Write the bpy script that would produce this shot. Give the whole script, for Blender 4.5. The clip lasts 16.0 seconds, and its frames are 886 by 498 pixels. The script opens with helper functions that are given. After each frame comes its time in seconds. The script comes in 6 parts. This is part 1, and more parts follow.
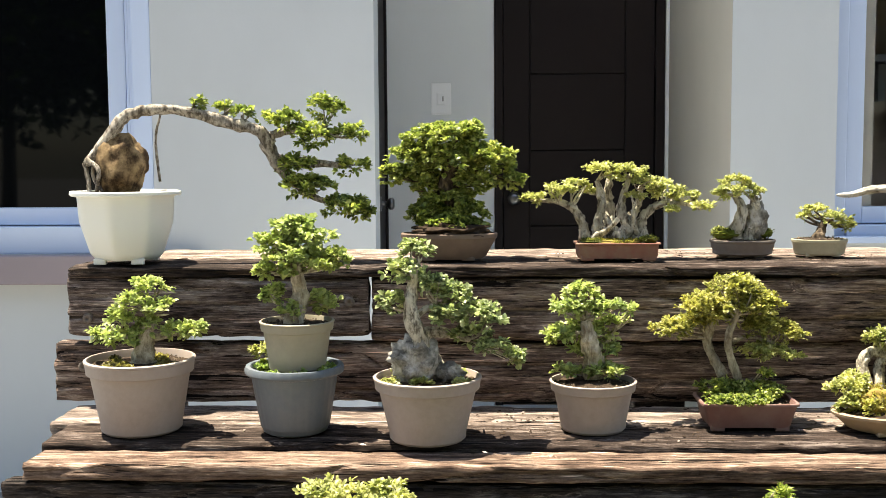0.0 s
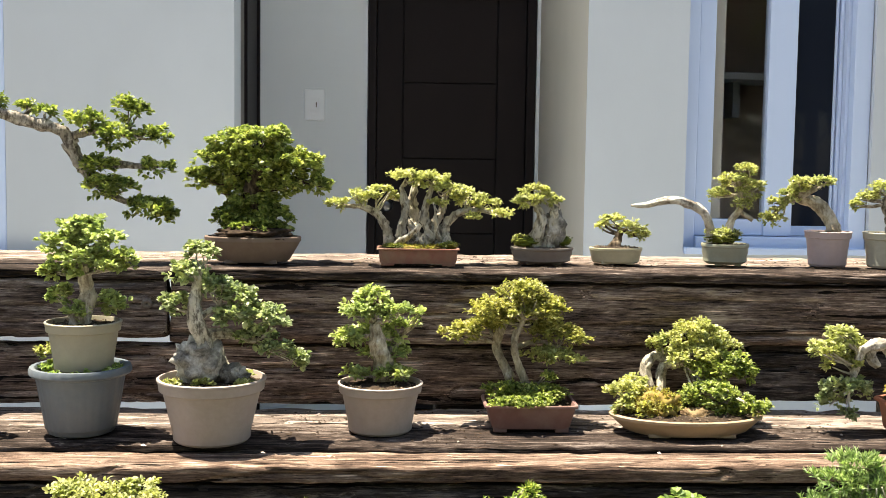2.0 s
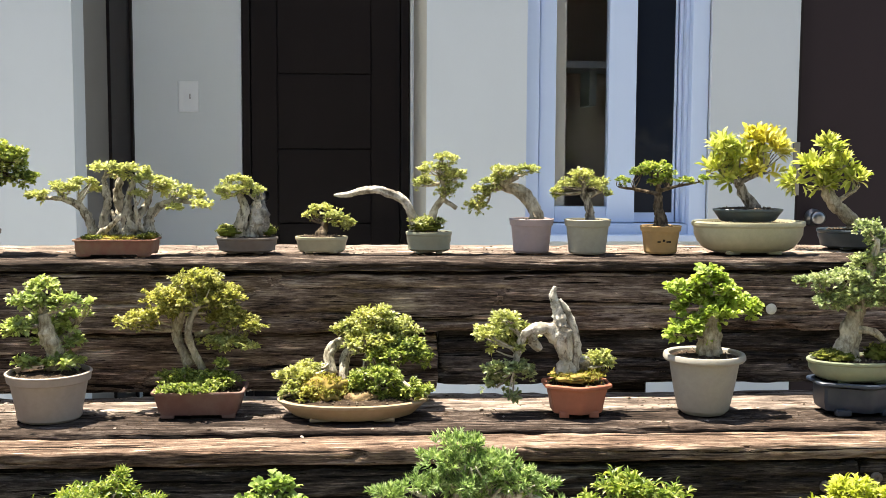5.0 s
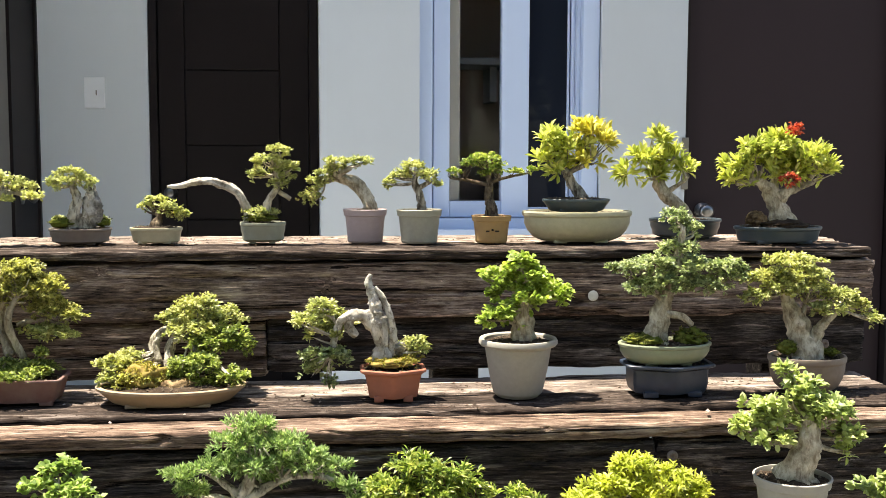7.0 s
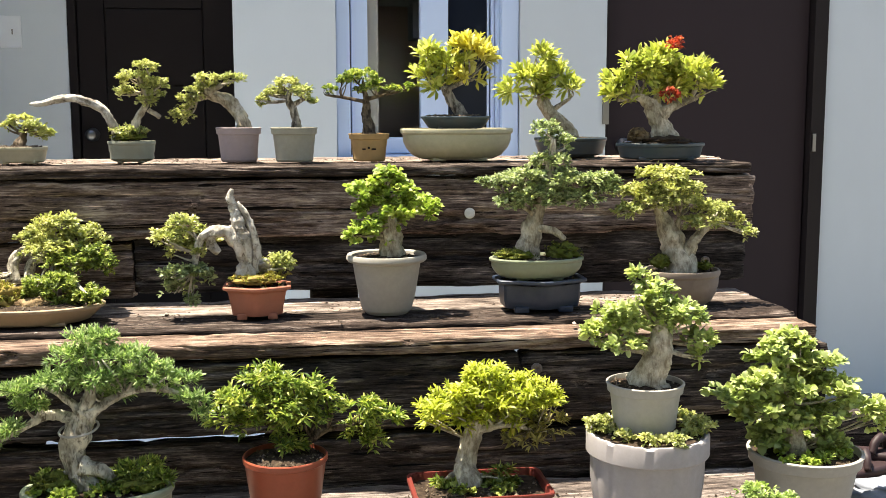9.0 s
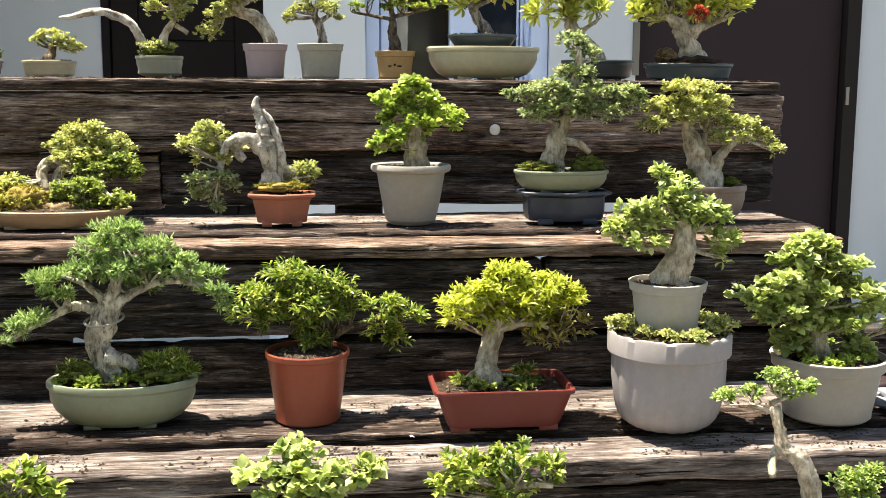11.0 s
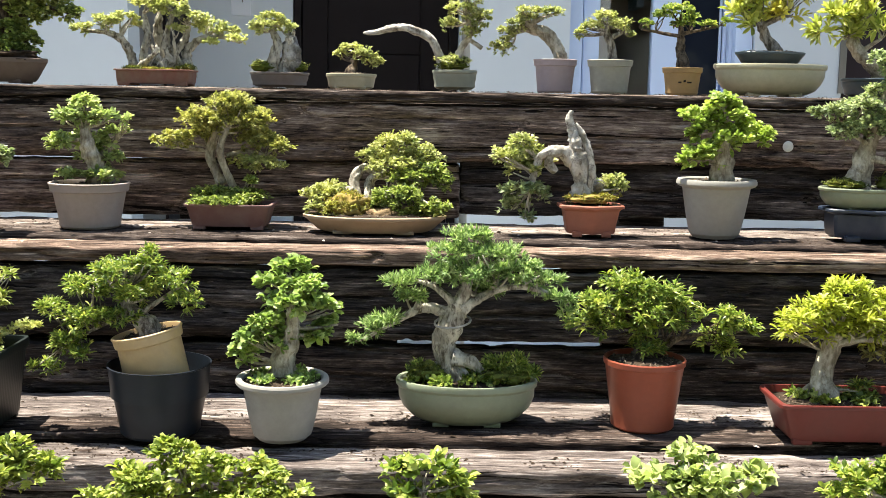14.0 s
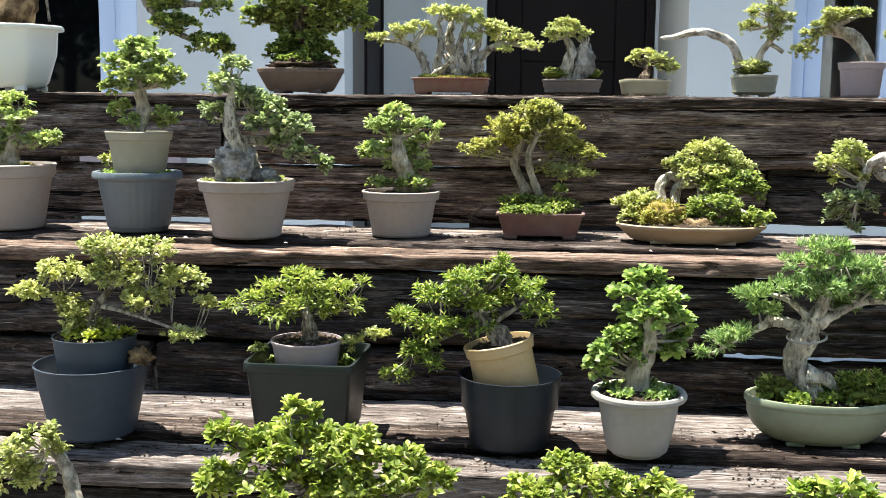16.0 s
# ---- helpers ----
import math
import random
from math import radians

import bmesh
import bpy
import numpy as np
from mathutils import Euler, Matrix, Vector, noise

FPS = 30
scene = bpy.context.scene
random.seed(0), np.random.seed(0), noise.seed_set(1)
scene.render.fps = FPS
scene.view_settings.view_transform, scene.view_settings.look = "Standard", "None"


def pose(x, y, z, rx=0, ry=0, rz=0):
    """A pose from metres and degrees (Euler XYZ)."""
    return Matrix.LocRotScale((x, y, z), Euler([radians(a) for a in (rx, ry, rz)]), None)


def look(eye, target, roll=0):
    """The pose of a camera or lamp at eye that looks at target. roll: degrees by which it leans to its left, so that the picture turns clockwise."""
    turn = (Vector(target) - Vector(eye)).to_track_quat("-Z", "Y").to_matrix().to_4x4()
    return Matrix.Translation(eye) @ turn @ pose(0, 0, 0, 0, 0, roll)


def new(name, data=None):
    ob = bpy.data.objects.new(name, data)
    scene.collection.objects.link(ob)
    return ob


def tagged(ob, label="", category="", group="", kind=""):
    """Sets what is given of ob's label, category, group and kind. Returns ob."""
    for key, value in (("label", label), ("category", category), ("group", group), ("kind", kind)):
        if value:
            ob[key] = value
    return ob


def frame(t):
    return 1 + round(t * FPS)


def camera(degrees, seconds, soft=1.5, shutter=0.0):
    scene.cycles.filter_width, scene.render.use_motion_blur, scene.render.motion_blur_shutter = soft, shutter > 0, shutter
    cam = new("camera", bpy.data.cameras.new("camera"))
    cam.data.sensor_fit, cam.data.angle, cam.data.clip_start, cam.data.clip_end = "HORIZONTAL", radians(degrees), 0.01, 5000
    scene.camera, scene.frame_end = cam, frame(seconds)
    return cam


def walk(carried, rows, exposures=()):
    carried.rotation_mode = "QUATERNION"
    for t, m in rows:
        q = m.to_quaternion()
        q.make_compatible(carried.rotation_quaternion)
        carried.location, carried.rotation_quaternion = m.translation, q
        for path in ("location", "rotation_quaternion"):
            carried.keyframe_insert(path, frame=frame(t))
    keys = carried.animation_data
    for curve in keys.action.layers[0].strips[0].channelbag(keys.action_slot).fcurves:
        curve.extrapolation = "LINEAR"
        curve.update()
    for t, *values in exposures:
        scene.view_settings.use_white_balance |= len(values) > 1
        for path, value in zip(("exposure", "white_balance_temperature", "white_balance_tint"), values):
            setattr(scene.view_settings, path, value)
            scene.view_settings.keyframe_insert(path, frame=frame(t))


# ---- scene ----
cam = camera(44.5, 16.0, soft=0.75)
PATH = [
    (0, (0.044, 0.043, 1.254), (-0.035, 2.034, 1.084), -0.4),
    (0.5, (0.084, 0.032, 1.255), (0.04, 2.024, 1.083), -0.2),
    (1, (0.144, 0.023, 1.252), (0.145, 2.016, 1.083), 0.0),
    (1.5, (0.198, 0.008, 1.251), (0.244, 2.001, 1.09), 0.4),
    (2, (0.231, 0.014, 1.251), (0.318, 2.006, 1.096), 0.8),
    (2.5, (0.295, -0.049, 1.242), (0.405, 1.942, 1.086), 0.9),
    (3, (0.366, -0.069, 1.256), (0.483, 1.921, 1.094), 0.8),
    (3.5, (0.475, -0.058, 1.26), (0.589, 1.931, 1.092), 0.6),
    (4, (0.565, -0.051, 1.263), (0.681, 1.938, 1.092), 0.4),
    (4.2, (0.612, -0.052, 1.267), (0.709, 1.938, 1.093), 0.3),
    (6.3, (0.834, -0.048, 1.242), (1.025, 1.935, 1.069), 0.1),
    (6.5, (0.862, -0.092, 1.242), (1.052, 1.891, 1.07), 0.0),
    (7, (0.961, -0.112, 1.246), (1.167, 1.869, 1.07), 0.2),
    (7.5, (1.05, -0.102, 1.245), (1.28, 1.876, 1.065), 0.2),
    (8, (1.095, -0.096, 1.233), (1.347, 1.878, 1.035), 0.2),
    (8.5, (1.113, -0.095, 1.202), (1.379, 1.874, 0.974), 0.1),
    (9, (1.123, -0.1, 1.175), (1.398, 1.864, 0.916), -0.1),
    (9.2, (1.126, -0.103, 1.163), (1.402, 1.859, 0.892), -0.1),
    (11.3, (1.131, -0.122, 1.055), (1.336, 1.846, 0.761), 0.4),
    (11.5, (1.103, -0.125, 1.055), (1.298, 1.844, 0.764), 0.5),
    (12, (1.024, -0.129, 1.06), (1.194, 1.843, 0.768), 0.8),
    (12.5, (0.959, -0.126, 1.058), (1.1, 1.849, 0.772), 0.9),
    (13, (0.907, -0.121, 1.055), (1.003, 1.856, 0.771), 0.9),
    (13.5, (0.853, -0.126, 1.056), (0.918, 1.854, 0.78), 1.0),
    (14, (0.797, -0.147, 1.056), (0.815, 1.835, 0.785), 1.0),
    (14.5, (0.739, -0.166, 1.042), (0.704, 1.817, 0.783), 1.0),
    (15, (0.618, -0.139, 1.044), (0.517, 1.842, 0.788), 0.9),
    (15.5, (0.524, -0.122, 1.045), (0.362, 1.856, 0.792), 0.8),
    (16, (0.487, -0.128, 1.05), (0.266, 1.843, 0.791), 0.5),
]
walk(cam, [(t, look(eye, target, roll)) for t, eye, target, roll in PATH],
     exposures=[(0.0, 1.75, 7500, 7), (7.0, 1.75, 7250, 7), (12.5, 1.75, 7200, 7), (14.5, 1.72, 6500, 5), (16.0, 1.72, 6350, 4)])

# ---- world and sun ----
SKY, SUN = 0.098, 5.0
SUN_DIR = Vector((-0.26, 0.09, 1.0)).normalized()
world = bpy.data.worlds.new("world")
scene.world = world
world.use_nodes = True
wn = world.node_tree
sky = wn.nodes.new("ShaderNodeTexSky")
sky.sky_type, sky.sun_disc = "NISHITA", False
sky.sun_elevation = math.asin(SUN_DIR.z)
sky.sun_rotation = math.atan2(SUN_DIR.x, SUN_DIR.y)
sky.air_density, sky.dust_density, sky.ozone_density = 1.0, 1.0, 1.5
wn.links.new(sky.outputs[0], wn.nodes["Background"].inputs[0])
wn.nodes["Background"].inputs[1].default_value = SKY
sun_data = bpy.data.lights.new("sun", "SUN")
sun_data.energy, sun_data.angle, sun_data.color = SUN, radians(0.55), (1.0, 0.95, 0.87)
sun = new("sun", sun_data)
sun.matrix_world = look(SUN_DIR * 20, (0, 0, 0))

# ---- materials ----


def material(name, rough=0.6, metal=0.0, spec=0.5):
    m = bpy.data.materials.new(name)
    m.use_nodes = True
    b = m.node_tree.nodes["Principled BSDF"]
    b.inputs["Roughness"].default_value = rough
    b.inputs["Metallic"].default_value = metal
    b.inputs["Specular IOR Level"].default_value = spec
    return m, m.node_tree, b


def node(tree, kind, **values):
    n = tree.nodes.new(kind)
    for key, value in values.items():
        n.inputs[key.replace("_", " ")].default_value = value
    return n


def coords(tree, scale=(1, 1, 1), shift=True):
    """Object coordinates, scaled, and moved by a random amount for each object."""
    c = tree.nodes.new("ShaderNodeTexCoord")
    m = tree.nodes.new("ShaderNodeMapping")
    m.inputs["Scale"].default_value = scale
    tree.links.new(c.outputs["Object"], m.inputs["Vector"])
    if shift:
        info = tree.nodes.new("ShaderNodeObjectInfo")
        k = tree.nodes.new("ShaderNodeMath")
        k.operation = "MULTIPLY"
        k.inputs[1].default_value = 37.0
        tree.links.new(info.outputs["Random"], k.inputs[0])
        tree.links.new(k.outputs[0], m.inputs["Location"])
    return m.outputs[0]


def noise_tex(tree, vec, scale, detail=5.0, rough=0.6):
    n = node(tree, "ShaderNodeTexNoise", Scale=scale, Detail=detail, Roughness=rough)
    tree.links.new(vec, n.inputs["Vector"])
    return n.outputs["Fac"]


def ramp(tree, fac, *stops):
    r = tree.nodes.new("ShaderNodeValToRGB")
    e = r.color_ramp.elements
    while len(e) < len(stops):
        e.new(0.5)
    for s, (p, c) in zip(e, stops):
        s.position, s.color = p, (*c, 1)
    tree.links.new(fac, r.inputs[0])
    return r.outputs[0]


def mix(tree, fac, a, b, mode="MIX"):
    m = tree.nodes.new("ShaderNodeMix")
    m.data_type, m.blend_type = "RGBA", mode
    for socket, value in ((m.inputs[0], fac), (m.inputs[6], a), (m.inputs[7], b)):
        if isinstance(value, (int, float)):
            socket.default_value = value
        elif isinstance(value, tuple):
            socket.default_value = (*value, 1)
        else:
            tree.links.new(value, socket)
    return m.outputs[2]


def bump(tree, bsdf, height, strength=0.4, distance=0.003):
    b = node(tree, "ShaderNodeBump", Strength=strength, Distance=distance)
    tree.links.new(height, b.inputs["Height"])
    tree.links.new(b.outputs[0], bsdf.inputs["Normal"])


def wood(name, dark, mid, pale, cut=(0.36, 0.5, 0.68), rough=0.8, split=0.4):
    """Weathered sleeper wood with grain along x, dark checks and bleached streaks."""
    m, t, b = material(name, rough, 0, 0.12)

    def wavy(scale, warp, freq):
        """Grain coordinates that wander a little, as round knots."""
        v = coords(t, scale)
        n = node(t, "ShaderNodeTexNoise", Scale=1.0, Detail=2.0)
        t.links.new(coords(t, freq), n.inputs["Vector"])
        k = t.nodes.new("ShaderNodeVectorMath")
        k.operation = "MULTIPLY_ADD"
        t.links.new(n.outputs["Color"], k.inputs[0])
        k.inputs[1].default_value = (0, warp, warp)
        t.links.new(v, k.inputs[2])
        return k.outputs[0]

    grain = noise_tex(t, wavy((2.2, 90, 90), 1.3, (5, 14, 14)), 1.5, 9, 0.68)
    blot = noise_tex(t, coords(t, (5, 18, 18)), 1.6, 8, 0.72)
    fine = noise_tex(t, wavy((26, 520, 520), 4.0, (6, 16, 16)), 1.0, 5, 0.75)

    def lin(a, k, c):
        n = t.nodes.new("ShaderNodeMath")
        n.operation = "MULTIPLY_ADD"
        n.inputs[1].default_value = k
        t.links.new(a, n.inputs[0])
        if isinstance(c, float):
            n.inputs[2].default_value = c
        else:
            t.links.new(c, n.inputs[2])
        return n.outputs[0]

    tone = lin(blot, 0.62, lin(grain, 0.5, lin(fine, 0.5, -0.31)))
    col = ramp(t, tone, (cut[0], dark), (cut[1], mid), (cut[2], pale))
    cracks = noise_tex(t, wavy((1.5, 60, 60), 0.8, (5, 14, 14)), 2.0, 5, 0.55)
    checks = ramp(t, cracks, (split - 0.05, (0.05, 0.042, 0.04)), (split - 0.025, (1, 1, 1)))
    col = mix(t, 1.0, col, checks, "MULTIPLY")
    info = t.nodes.new("ShaderNodeObjectInfo")
    col = mix(t, 1.0, col, ramp(t, info.outputs["Random"], (0.0, (0.78, 0.8, 0.84)), (1.0, (1.2, 1.13, 1.06))), "MULTIPLY")
    short = noise_tex(t, wavy((8, 190, 190), 1.6, (8, 20, 20)), 1.3, 4, 0.55)
    col = mix(t, 1.0, col, ramp(t, short, (0.33, (0.1, 0.085, 0.08)), (0.37, (1, 1, 1)), (0.6, (1, 1, 1)), (0.67, (2.7, 2.6, 2.5))), "MULTIPLY")
    knots = ramp(t, noise_tex(t, coords(t, (7, 22, 22)), 1.7, 3, 0.5), (0.27, (0.25, 0.2, 0.17)), (0.36, (1, 1, 1)))
    col = mix(t, 1.0, col, knots, "MULTIPLY")
    t.links.new(col, b.inputs["Base Color"])
    height = lin(grain, 1.0, lin(fine, 0.5, lin(checks, 0.8, 0.0)))
    bump(t, b, height, 0.75, 0.004)
    return m


def plaster(name, color, stain=0.08, rough=0.85, spec=0.3):
    m, t, b = material(name, rough, 0, spec)
    big = noise_tex(t, coords(t, (1, 1, 0.6), False), 1.1, 5, 0.6)
    lo, hi = tuple(c * (1 - stain) for c in color), tuple(min(1, c * (1 + stain * 0.5)) for c in color)
    t.links.new(ramp(t, big, (0.3, lo), (0.7, hi)), b.inputs["Base Color"])
    bump(t, b, noise_tex(t, coords(t, (1, 1, 1), False), 130, 4), 0.12, 0.002)
    return m


def speckled(name, color, dirt=(0.12, 0.1, 0.08), amount=0.5, rough=0.6, scale=14, spec=0.4, fine=90):
    """Pot clay, plastic or glaze with dusty film, stains and fine grain."""
    m, t, b = material(name, rough, 0, spec)
    v = coords(t)
    film = ramp(t, noise_tex(t, v, scale, 6, 0.65), (0.42, (0, 0, 0)), (0.75, (amount,) * 3))
    grain = ramp(t, noise_tex(t, v, fine, 5, 0.7), (0.3, tuple(c * 0.91 for c in color)), (0.7, tuple(min(1, c * 1.06) for c in color)))
    t.links.new(mix(t, film, grain, dirt), b.inputs["Base Color"])
    bump(t, b, noise_tex(t, v, fine * 1.5, 5), 0.1, 0.001)
    return m


def bark(name, dark, pale, stretch=(110, 110, 42), strength=1.0, low=0.42, high=0.58):
    m, t, b = material(name, 0.85, 0, 0.25)
    v = coords(t, stretch)
    n = noise_tex(t, v, 1.3, 8, 0.7)
    big = noise_tex(t, coords(t), 38, 5)
    col = mix(t, 1.0, ramp(t, n, (low, dark), (high, pale)), ramp(t, big, (0.36, (0.5, 0.47, 0.43)), (0.62, (1.12, 1.1, 1.08))), "MULTIPLY")
    t.links.new(col, b.inputs["Base Color"])
    bump(t, b, n, strength, 0.005)
    return m


def leafy(name, deep, fresh, tip=None, shine=0.45, through_light=0.42):
    """Leaves: colour varies leaf by leaf and light shines through."""
    m, t, b = material(name, shine, 0, 0.5)
    geo = t.nodes.new("ShaderNodeNewGeometry")
    stops = [(0.0, deep), (0.62, fresh)] + ([(0.95, tip)] if tip else [])
    col = ramp(t, geo.outputs["Random Per Island"], *stops)
    patch = noise_tex(t, coords(t), 22, 3)
    col = mix(t, 1.0, col, ramp(t, patch, (0.3, (0.72, 0.78, 0.8)), (0.7, (1.15, 1.1, 1.0))), "MULTIPLY")
    t.links.new(col, b.inputs["Base Color"])
    tr = t.nodes.new("ShaderNodeBsdfTranslucent")
    t.links.new(mix(t, 1.0, col, (1.2, 1.3, 0.85), "MULTIPLY"), tr.inputs["Color"])
    sh = t.nodes.new("ShaderNodeMixShader")
    sh.inputs[0].default_value = through_light
    out = t.nodes["Material Output"]
    t.links.new(b.outputs[0], sh.inputs[1])
    t.links.new(tr.outputs[0], sh.inputs[2])
    t.links.new(sh.outputs[0], out.inputs["Surface"])
    return m


# Riser and post wood, with the upright faces' shade darkened into its colour.
WOOD_IN_SHADE = wood("dark_sleeper_wood_in_shade", (0.0055, 0.0042, 0.0038), (0.046, 0.037, 0.033), (0.25, 0.215, 0.195), (0.36, 0.52, 0.72))
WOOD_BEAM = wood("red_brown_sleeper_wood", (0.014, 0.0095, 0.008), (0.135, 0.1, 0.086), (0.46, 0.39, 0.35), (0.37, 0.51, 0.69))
# Brown boards, painted darker still for the shadows that pots cast on them.
WOOD_DARK_SHADOWED = wood("shadowed_brown_sleeper_wood", (0.008, 0.0055, 0.0045), (0.045, 0.033, 0.028), (0.26, 0.22, 0.2), (0.39, 0.53, 0.7))
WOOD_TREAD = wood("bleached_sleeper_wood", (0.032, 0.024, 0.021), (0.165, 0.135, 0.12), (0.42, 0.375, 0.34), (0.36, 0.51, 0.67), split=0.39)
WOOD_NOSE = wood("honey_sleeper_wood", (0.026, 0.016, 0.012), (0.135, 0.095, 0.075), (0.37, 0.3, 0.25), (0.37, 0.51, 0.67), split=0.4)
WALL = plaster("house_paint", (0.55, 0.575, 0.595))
# House paint made lighter to put more light into the dim porch.
PORCH_LIFTED = plaster("lifted_porch_paint", (0.8, 0.82, 0.82), 0.05)
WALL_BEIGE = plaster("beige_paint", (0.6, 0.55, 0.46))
# Dark taupe carries the shade on the porch's left side wall.
WALL_SHADED = plaster("shaded_wall_taupe", (0.22, 0.205, 0.19))
# White frames; the blue is sky light mixed into the base colour.
FRAME_SKY_TINT = plaster("sky_tinted_frame_paint", (0.55, 0.64, 0.82), 0.04, 0.45)
SILL = plaster("mauve_sill_paint", (0.3, 0.25, 0.27), 0.1, 0.7)
DOOR = plaster("dark_door_paint", (0.02, 0.0145, 0.014), 0.3, 0.5, 0.13)
DOOR_BROWN = plaster("brown_door_paint", (0.03, 0.02, 0.022), 0.12, 0.6, 0.15)
GROUND = speckled("concrete_ground", (0.21, 0.205, 0.195), (0.13, 0.125, 0.115), 0.6, 0.9, 1.2, 0.2, 30)
ROOM = plaster("room_paint", (0.62, 0.5, 0.43))
STEEL, _t, _b = material("brushed_steel", 0.3, 1.0)
_b.inputs["Base Color"].default_value = (0.24, 0.23, 0.225, 1)
RUST = speckled("rusty_screw", (0.16, 0.13, 0.11), (0.06, 0.03, 0.02), 0.7, 0.6, 300, 0.4, 600)
SWITCH, _t, _b = material("switch_plastic", 0.35)
_b.inputs["Base Color"].default_value = (0.97, 0.97, 0.97, 1)
CHALK = speckled("white_plug", (0.7, 0.68, 0.64), (0.4, 0.38, 0.35), 0.4, 0.8, 60)
GLASS, _t, _b = material("window_glass", 0.0)
_b.inputs["Transmission Weight"].default_value = 1.0
_b.inputs["IOR"].default_value = 1.25
_b.inputs["Base Color"].default_value = (0.86, 0.86, 0.86, 1)
TINTED, _t, _b = material("tinted_glass", 0.03)
_b.inputs["Base Color"].default_value = (0.013, 0.016, 0.024, 1)
_b.inputs["Specular IOR Level"].default_value = 0.08
DARKGLASS, _t, _b = material("dark_glass", 0.03)
_b.inputs["Base Color"].default_value = (0.002, 0.0025, 0.003, 1)
_b.inputs["Specular IOR Level"].default_value = 0.12

P_TAN = speckled("tan_plastic", (0.33, 0.272, 0.238), (0.38, 0.325, 0.295), 0.6, 0.6, 11)
P_BUFF = speckled("buff_plastic", (0.3, 0.27, 0.2), (0.36, 0.33, 0.25), 0.5, 0.55, 9)
P_GREY = speckled("pale_grey_plastic", (0.33, 0.308, 0.272), (0.26, 0.235, 0.205), 0.6, 0.65, 9)
P_GREYWORN = speckled("worn_grey_plastic", (0.33, 0.3, 0.3), (0.28, 0.25, 0.24), 0.75, 0.65, 7)
P_WHITE = plaster("white_plastic", (0.78, 0.79, 0.75), 0.06, 0.3, 0.5)
P_BLUEGREY = speckled("blue_grey_plastic", (0.11, 0.135, 0.16), (0.2, 0.2, 0.2), 0.6, 0.5, 9)
P_BLACK = speckled("black_plastic", (0.008, 0.012, 0.018), (0.022, 0.027, 0.034), 0.5, 0.38, 9, 0.3)
P_CHARCOAL = speckled("charcoal_plastic", (0.028, 0.04, 0.058), (0.065, 0.074, 0.09), 0.5, 0.5, 9, 0.3)
P_GREENBLACK = speckled("green_black_plastic", (0.009, 0.014, 0.013), (0.025, 0.028, 0.026), 0.5, 0.42, 9)
P_ORANGE = speckled("terracotta_plastic", (0.27, 0.062, 0.032), (0.24, 0.1, 0.06), 0.4, 0.4, 9)
P_RED = speckled("brick_red_plastic", (0.14, 0.025, 0.019), (0.11, 0.04, 0.032), 0.45, 0.42, 9)
P_OCHRE = speckled("ochre_plastic", (0.52, 0.34, 0.16), (0.55, 0.45, 0.3), 0.5, 0.5, 8)
P_PINK = speckled("pinkish_plastic", (0.4, 0.32, 0.325), (0.35, 0.27, 0.25), 0.6, 0.6, 9)
C_BROWN = speckled("brown_clay", (0.17, 0.115, 0.085), (0.24, 0.19, 0.15), 0.6, 0.75, 14)
C_RED = speckled("reddish_clay", (0.25, 0.1, 0.07), (0.3, 0.26, 0.16), 0.6, 0.75, 20)
C_ROSE = speckled("rose_brown_clay", (0.17, 0.085, 0.073), (0.27, 0.2, 0.17), 0.6, 0.75, 14)
C_GREYBROWN = speckled("grey_brown_clay", (0.17, 0.135, 0.11), (0.3, 0.26, 0.22), 0.6, 0.8, 16)
C_CREAM = speckled("cream_glaze", (0.47, 0.43, 0.29), (0.3, 0.26, 0.18), 0.5, 0.4, 12)
C_SAGE = speckled("sage_glaze", (0.3, 0.305, 0.225), (0.2, 0.18, 0.13), 0.6, 0.5, 14)
C_OLIVE = speckled("olive_glaze", (0.25, 0.28, 0.19), (0.18, 0.17, 0.12), 0.55, 0.4, 10)
C_TAN = speckled("tan_clay", (0.4, 0.29, 0.185), (0.25, 0.18, 0.11), 0.6, 0.7, 12)
C_TERRA = speckled("terracotta_clay", (0.36, 0.13, 0.08), (0.26, 0.13, 0.09), 0.5, 0.7, 14)
C_YELLOW = speckled("yellow_terracotta", (0.46, 0.29, 0.12), (0.3, 0.19, 0.1), 0.5, 0.75, 16)
C_NAVY = speckled("navy_glaze", (0.022, 0.034, 0.06), (0.11, 0.115, 0.125), 0.4, 0.4, 18)
C_BLUE = speckled("blue_green_glaze", (0.045, 0.066, 0.082), (0.1, 0.09, 0.075), 0.5, 0.35, 14)
C_STONE = speckled("stone_glaze", (0.36, 0.34, 0.27), (0.2, 0.18, 0.15), 0.5, 0.6, 14)
P_DARKRED = speckled("dark_red_rubber", (0.022, 0.009, 0.01), (0.05, 0.03, 0.032), 0.4, 0.6, 30)
P_CLOTH = speckled("grey_cloth_weave", (0.26, 0.28, 0.33), (0.18, 0.19, 0.22), 0.5, 0.9, 20, 0.2, 300)
SOIL = speckled("potting_soil", (0.028, 0.019, 0.014), (0.12, 0.085, 0.055), 0.6, 0.95, 120, 0.1, 260)
MOSS = speckled("moss", (0.1, 0.12, 0.02), (0.2, 0.17, 0.05), 0.7, 0.95, 60, 0.1, 400)
MOSS_DRY = speckled("dry_moss", (0.27, 0.19, 0.06), (0.16, 0.17, 0.04), 0.7, 0.95, 60, 0.1, 400)
ROCK_BROWN = bark("brown_rock", (0.07, 0.042, 0.02), (0.34, 0.24, 0.13), (26, 26, 22), 1.0)
ROCK_GREY = bark("grey_rock", (0.17, 0.16, 0.145), (0.54, 0.52, 0.48), (30, 30, 30), 1.0)
